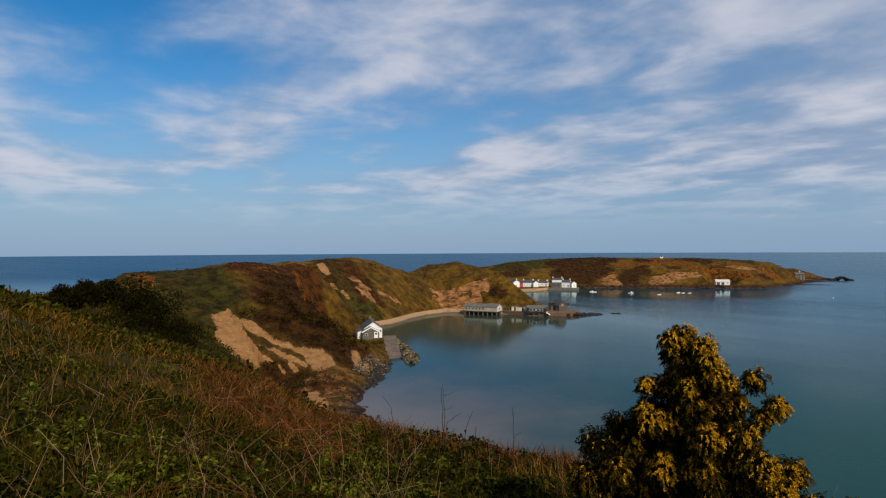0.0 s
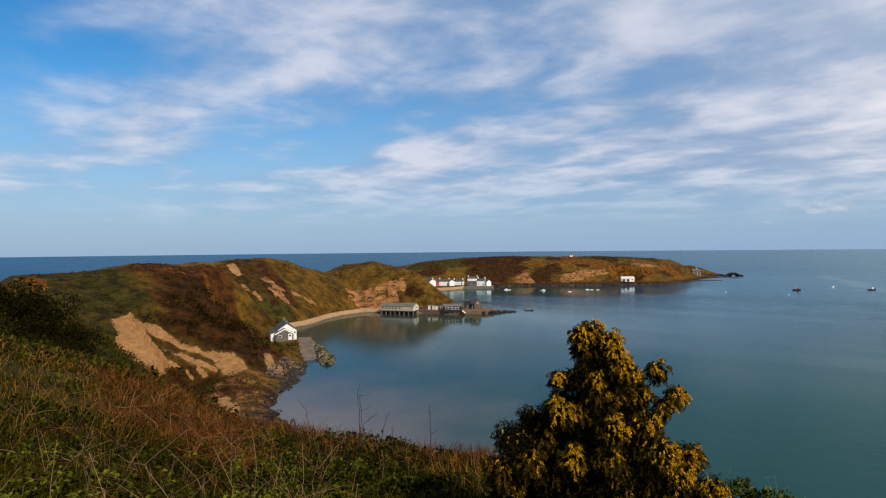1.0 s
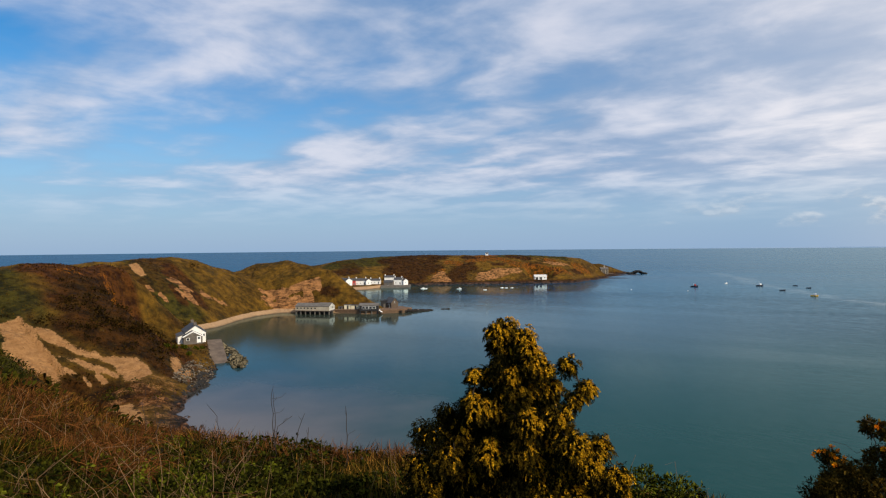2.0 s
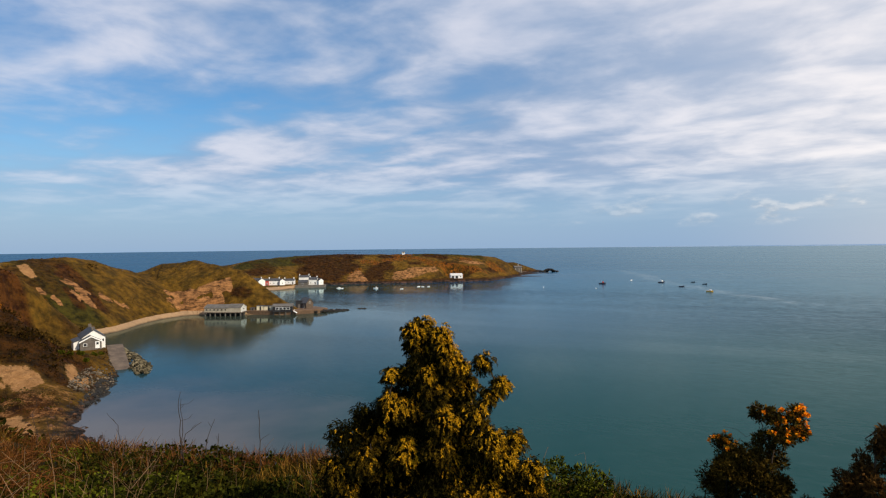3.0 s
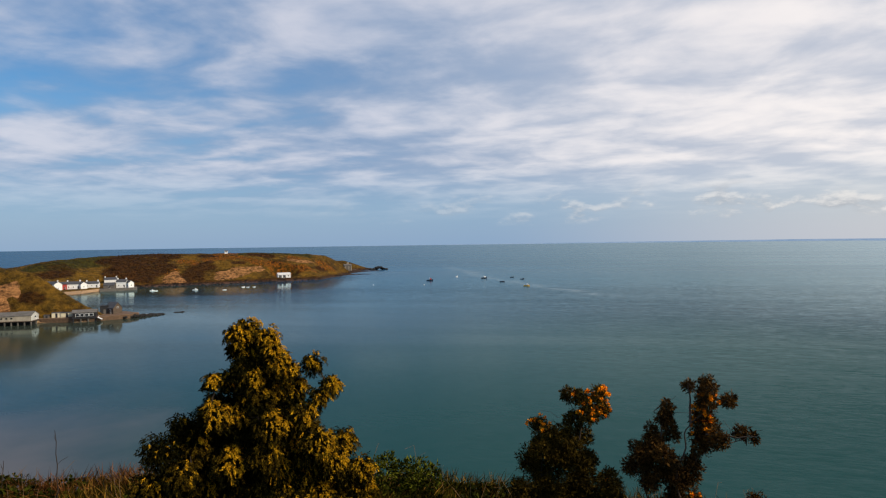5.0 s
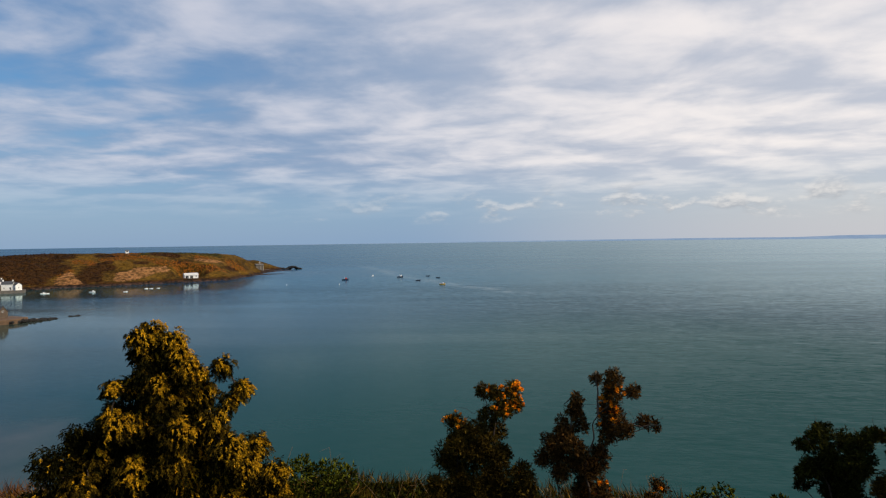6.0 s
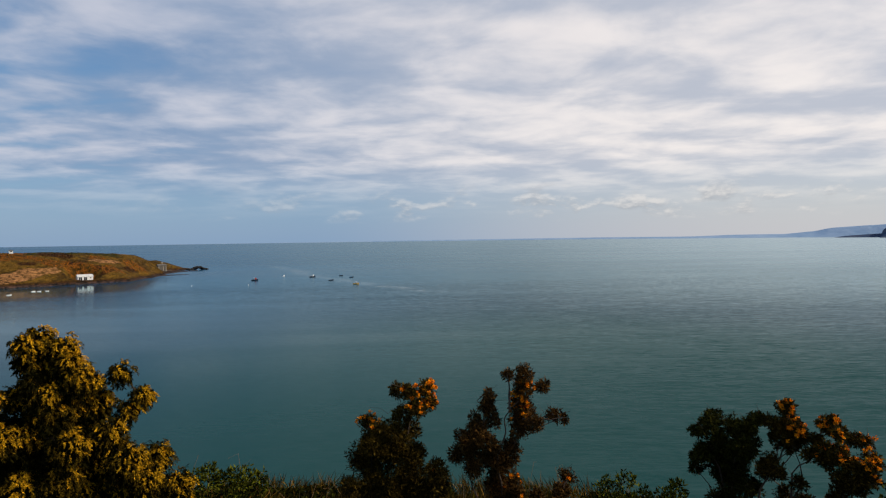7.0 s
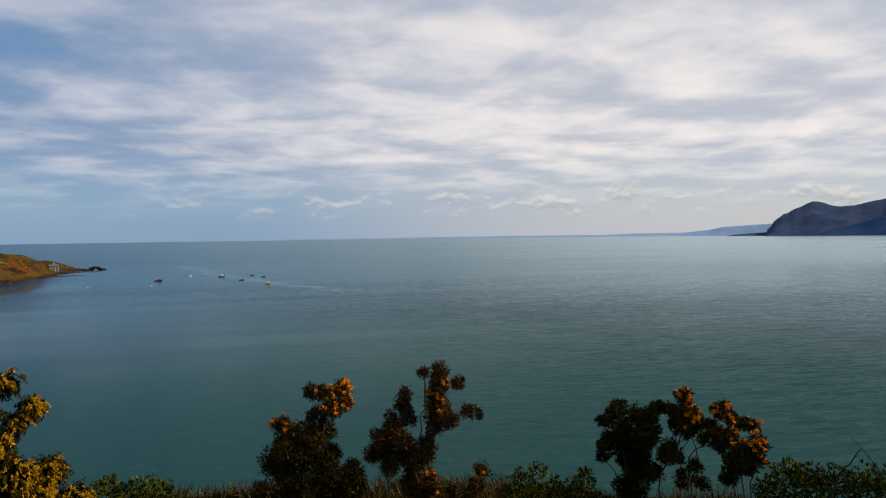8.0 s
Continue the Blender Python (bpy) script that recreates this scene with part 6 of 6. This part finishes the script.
def wild_celery(az, dist, tall, seed):
    """An upright leafy weed: a stem with whorls of broad leaves and a bushy head."""
    rng = np.random.RandomState(seed)
    ob, z0 = bush_frame("weed", "upright green leafy weed standing in the grass", az, dist, "weed", "leafy weeds on the slope")
    stem = bend((0, 0, 0), (rng.randn() * 0.03, rng.randn() * 0.03, tall), rng, 0.02, 6)
    sub("stem", tubes([(stem, 0.006, 0.003)]), YOUNG_LEAF, ob, "", True)
    spots = np.concatenate([np.repeat(stem[k][None], 10, axis=0) for k in (2, 3, 4)] + [np.repeat(stem[5][None], 30, axis=0)])
    ways = unit(rng.randn(len(spots), 3) * (1, 1, 0.35) + (0, 0, 0.35))
    sub("leaves", blades(rng, spots + ways * 0.03, ways, 0.06, 0.024, 0.35, 2, 0.2), YOUNG_LEAF, ob)


YOUNG_LEAF = foliage("young_leaves", (0.020, 0.026, 0.003), (0.13, 0.14, 0.016))
for k, (az_w, d_w, tall_w) in enumerate(((-30.7, 4.4, 0.42), (-29.4, 4.6, 0.36), (-34.5, 6.0, 0.4), (-35.8, 7.2, 0.5), (-32.8, 6.6, 0.36), (-11.0, 4.4, 0.25), (-6.0, 4.6, 0.22), (-24.0, 5.2, 0.3))):
    wild_celery(az_w, d_w, tall_w, 90 + k)

build_undergrowth()
build_stalks()


def build_hedges():
    """Dark scrub in the dip behind the near slope."""
    rng = np.random.RandomState(71)
    spots = [(-36.5, 82, 1.8), (-34.5, 84, 2.0), (-33, 84, 2.1), (-31.5, 85, 2.3), (-30, 86, 2.5), (-28.5, 84, 2.6), (-27, 82, 2.4), (-31.2, 74, 2.6), (-29.2, 73, 2.8), (-27.3, 72, 2.8), (-25.8, 74, 2.4), (-25.4, 78, 1.8), (-29.6, 66, 2.2),
             (-27.6, 65, 2.4), (-26.2, 66, 2.2), (-25.4, 68, 1.6), (-25.6, 82, 1.7)]
    below = [(-10.2, 181, 0.5), (-9.5, 183, 0.6), (-9.1, 181, 0.5), (-8.5, 186, 0.5), (-8.1, 192, 0.4), (-10.8, 178, 0.6)]
    for az, dist, r in spots + below:
        r = r * (1.0 if dist > 100 else 0.9 if az < -29.4 else 1.25)
        ob, z0 = bush_frame("hedge_bush", "dense dark scrub bush in the hollow" if dist < 100 else "dense green scrub bush below the white cottage", az, dist, "bush", "scrub bushes in the hollow")
        lobes = [(rng.randn() * r * 0.5, rng.randn() * r * 0.5, abs(rng.randn()) * r * 0.35 + r * 0.2, r * rng.uniform(0.35, 0.6)) for _ in range(9)]
        roots, ways, outs, ids = [], [], [], []
        for x, y, z, q in lobes:
            n = 300
            dd = unit(rng.randn(n, 3))
            roots.append(np.array([x, y, z]) + dd * q * (rng.rand(n, 1) ** 0.4))
            ways.append(dd)
        sub("foliage", blades(rng, np.concatenate(roots), unit(np.concatenate(ways) + (0, 0, 0.5)), 0.30, 0.13, 0.6, 2), HEDGE_LEAF if dist < 100 else SHRUB_LEAF, ob)
        lines = [(bend((0, 0, 0), (x, y, z), rng, 0.06, 4), 0.07, 0.02) for x, y, z, q in lobes]
        sub("trunk", tubes(lines), BARK, ob, "", True)


build_hedges()


def build_scrub():
    """Low scrub that roughens the slopes round the bay."""
    rng = np.random.RandomState(81)
    n = 120000
    az = rng.uniform(-32, 27, n)
    d = 140 + (700 - 140) * rng.rand(n) ** 1.5
    x, y = d * np.sin(np.radians(az)), d * np.cos(np.radians(az))
    z = land(x, y)
    m = cover_masks(x, y, z)
    clump = wave(x, y, 0.09, 26, 5)
    bare = ((m["sand"] > 0.1) & (rng.rand(n) < 0.93)) | (m["rock"] > 0.25) | (z < 3)
    dark = ~bare & (rng.rand(n) < 0.1 + 0.9 * m["heath"]) & (clump + m["heath"] * 0.8 > 0.1)
    tuft = ~bare & ~dark & (rng.rand(n) < 0.5)
    bloom = ~bare & (m["bloom"] > 0.35) & (rng.rand(n) < 0.75)
    dark, tuft = dark & ~bloom, tuft & ~bloom
    for name, pick, mat, lab, tall in (("scrub", dark, SCRUB_LEAF, "dark low scrub on the slopes", 0.42), ("tussocks", tuft, STRAW_TURF, "olive tussocks of grass on the slopes", 0.34),
                                       ("blossom", bloom, BLOSSOM, "orange gorse in flower on the slopes", 0.45)):
        p = np.stack([x[pick], y[pick], z[pick] - 0.1], axis=-1)
        s = 0.6 + d[pick] / 500
        b = blades(rng, p, np.tile([0, 0, 1.0], (len(p), 1)), tall * s, tall * 0.5 * s, 0.9, 4)
        tagged(new(name, mesh_of(name, *b, mat)), lab, "scrub", kind="stuff")


def tussock(rng, p, d, reach, tall, leaf, width, per):
    """Rounded tufts of leaves at the spots p."""
    roots = np.repeat(p, per, axis=0)
    out = unit(rng.randn(len(roots), 3)) * (1, 1, 0.6) * rng.rand(len(roots), 1) ** 0.5
    size = np.repeat((0.55 + 0.9 * rng.rand(len(p))) * (0.7 + d / 160), per)[:, None]
    roots = roots + out * (reach, reach, tall) * size + (0, 0, tall * 0.4) * size
    return blades(rng, roots, unit(out + (0, 0, 0.5)), leaf * size[:, 0], width * size[:, 0], 0.6, 1, 0.1)


def build_slope_cover():
    """Bracken, brambles and dry grass on the slope between the cliff top and the cottage."""
    rng = np.random.RandomState(86)
    n = 26000
    az = rng.uniform(-44, -6, n)
    d = 24 * (152 / 24) ** rng.rand(n)
    x, y = d * np.sin(np.radians(az)), d * np.cos(np.radians(az))
    z = land(x, y)
    m = cover_masks(x, y, z)
    kind = wave(x, y, 0.09, 41, 4) + 0.35 * rng.randn(n)
    on = (z > 1.9) & ((m["sand"] < 0.1) | (rng.rand(n) < 0.06))
    green = on & (kind + 0.45 * (az < -21) > 0.42)
    rust = on & ~green & (kind - 0.2 * (az < -24) > -0.28)
    straw = on & ~green & ~rust
    for name, pick, mat, lab, cat, shape in (
            ("slope_brambles", green, SLOPE_LEAF, "green brambles on the slope above the shore", "brambles", (0.55, 0.50, 0.20, 0.11, 22)),
            ("slope_bracken", rust, SLOPE_RUST, "russet dead bracken on the slope above the shore", "bracken", (0.60, 0.34, 0.30, 0.055, 18)),
            ("slope_grass", straw, STRAW, "dry straw-coloured grass on the slope above the shore", "grass", (0.45, 0.22, 0.34, 0.028, 16))):
        p = np.stack([x[pick], y[pick], z[pick] - 0.08], axis=-1)
        tagged(new(name, mesh_of(name, *tussock(rng, p, d[pick], *shape), mat)), lab, cat, kind="stuff")


def build_slope_bushes():
    """Dark gorse and thorn bushes scattered over the slopes round the bay."""
    rng = np.random.RandomState(88)
    n = 9000
    az = rng.uniform(-31, 26, n)
    d = 140 + 250 * rng.rand(n) ** 1.3
    x, y = d * np.sin(np.radians(az)), d * np.cos(np.radians(az))
    z = land(x, y)
    m = cover_masks(x, y, z)
    clump = wave(x, y, 0.06, 44, 4)
    home = bearing(-9.3, 203)
    on = (z > 4) & (z < 26) & (np.hypot(x - home.x, y - home.y) > 15) & (m["sand"] < 0.05) & (m["rock"] < 0.2) & (clump + 0.9 * m["heath"] + 0.3 * rng.randn(n) > 1.12)
    p = np.stack([x[on], y[on], z[on] - 0.2], axis=-1)
    b = tussock(rng, p, 60 + d[on] * 0.35, 1.15, 0.95, 0.42, 0.24, 34)
    tagged(new("slope_bushes", mesh_of("slope_bushes", *b, BUSH_LEAF)), "dark thorn and gorse bushes on the bay's slopes", "bushes", kind="stuff")


BUSH_LEAF = foliage("thorn_leaves", (0.007, 0.005, 0.001), (0.045, 0.024, 0.004))
SCRUB_LEAF = foliage("scrub_leaves", (0.010, 0.006, 0.002), (0.080, 0.032, 0.007))
STRAW_TURF = foliage("tussock_grass", (0.026, 0.017, 0.003), (0.165, 0.090, 0.012))
BLOSSOM = foliage("distant_gorse", (0.050, 0.024, 0.004), (0.60, 0.200, 0.012))
SLOPE_LEAF = foliage("slope_leaves", (0.004, 0.005, 0.001), (0.060, 0.058, 0.006))
SLOPE_RUST = foliage("slope_fern", (0.010, 0.005, 0.002), (0.150, 0.062, 0.015))
build_scrub()
build_slope_cover()
build_slope_bushes()

# ---- far shores across the bay ----
def far_material(name, lo, hi, scale):
    m, n = material(name)
    pos = n.add("ShaderNodeTexCoord").outputs["Object"]
    a, b = n.noise(pos, scale, 6.0, 0.6), n.noise(n.vmath("MULTIPLY", pos, (1, 1, 1)), scale * 5, 5.0, 0.6)
    finish(n, n.mix(n.span(n.math("ADD", n.math("MULTIPLY", a, 0.6), n.math("MULTIPLY", b, 0.4)), 0.38, 0.62), lo, hi), 1.0, n.math("ADD", a, n.math("MULTIPLY", b, 0.4)), 25.0, 0.4, spec=0.0)
    return m


# aerial haze is put into these colours, and shade into the spur's
FAR_HAZE_BLUE = far_material("blue_haze_slopes", (0.030, 0.058, 0.115), (0.072, 0.086, 0.128), 0.004)
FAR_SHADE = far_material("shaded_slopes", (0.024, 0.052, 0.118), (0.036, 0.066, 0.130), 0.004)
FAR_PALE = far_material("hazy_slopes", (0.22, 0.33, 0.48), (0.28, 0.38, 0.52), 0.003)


def mountain(name, label, rows, mat, depth, seed):
    """A far range: rows of bearing, distance and crest height in metres."""
    rows = np.array(rows, dtype=float)
    az = np.linspace(rows[0, 0], rows[-1, 0], 160)
    dist, top = np.interp(az, rows[:, 0], rows[:, 1]), np.interp(az, rows[:, 0], rows[:, 2])
    u = np.linspace(-1, 1, 41)
    verts = []
    for s in u:
        d = dist + s * depth
        x, y = d * np.sin(np.radians(az)), d * np.cos(np.radians(az))
        prof = (1 - abs(s) ** 1.15)
        gully = wave(x, y, 0.006, seed, 4) * 0.16 * (1 - prof) * 2 * prof + wave(az * 60, az * 0, 0.05, seed + 1, 3) * 0.02
        verts.append(np.stack([x, y, np.maximum(top * (prof + gully), 0) - 1.5], axis=-1))
    verts = np.concatenate(verts)
    nc = len(az)
    i, j = np.meshgrid(np.arange(40), np.arange(nc - 1), indexing="ij")
    faces = np.stack([i * nc + j, i * nc + j + 1, (i + 1) * nc + j + 1, (i + 1) * nc + j], axis=-1).reshape(-1, 4)[:, ::-1]
    tagged(new(name, mesh_of(name, verts, faces, mat, smooth=True)), label, "mountain", kind="structure")


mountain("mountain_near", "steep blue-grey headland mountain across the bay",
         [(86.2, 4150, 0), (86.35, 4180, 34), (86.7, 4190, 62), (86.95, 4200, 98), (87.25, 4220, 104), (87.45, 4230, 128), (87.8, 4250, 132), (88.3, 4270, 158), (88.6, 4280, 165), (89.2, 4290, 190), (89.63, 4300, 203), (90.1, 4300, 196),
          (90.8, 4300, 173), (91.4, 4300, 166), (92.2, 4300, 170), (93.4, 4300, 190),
          (95.0, 4300, 216), (97, 4300, 260), (102, 4300, 330), (108, 4300, 250), (116, 4300, 120), (122, 4300, 0)], FAR_HAZE_BLUE, 420, 31)
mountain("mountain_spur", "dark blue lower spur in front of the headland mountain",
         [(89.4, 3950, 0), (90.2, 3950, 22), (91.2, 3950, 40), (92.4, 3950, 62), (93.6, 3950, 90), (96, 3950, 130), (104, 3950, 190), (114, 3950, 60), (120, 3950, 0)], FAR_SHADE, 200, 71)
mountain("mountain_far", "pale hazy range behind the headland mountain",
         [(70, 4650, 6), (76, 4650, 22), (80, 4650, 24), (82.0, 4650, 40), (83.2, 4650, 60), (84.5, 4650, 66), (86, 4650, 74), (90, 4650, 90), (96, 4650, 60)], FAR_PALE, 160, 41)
mountain("low_point", "low dark point at the mountain's foot", [(83.2, 4200, 0), (84.0, 4200, 10), (85.2, 4200, 17), (86.3, 4200, 22), (88, 4200, 6)], FAR_HAZE_BLUE, 120, 51)
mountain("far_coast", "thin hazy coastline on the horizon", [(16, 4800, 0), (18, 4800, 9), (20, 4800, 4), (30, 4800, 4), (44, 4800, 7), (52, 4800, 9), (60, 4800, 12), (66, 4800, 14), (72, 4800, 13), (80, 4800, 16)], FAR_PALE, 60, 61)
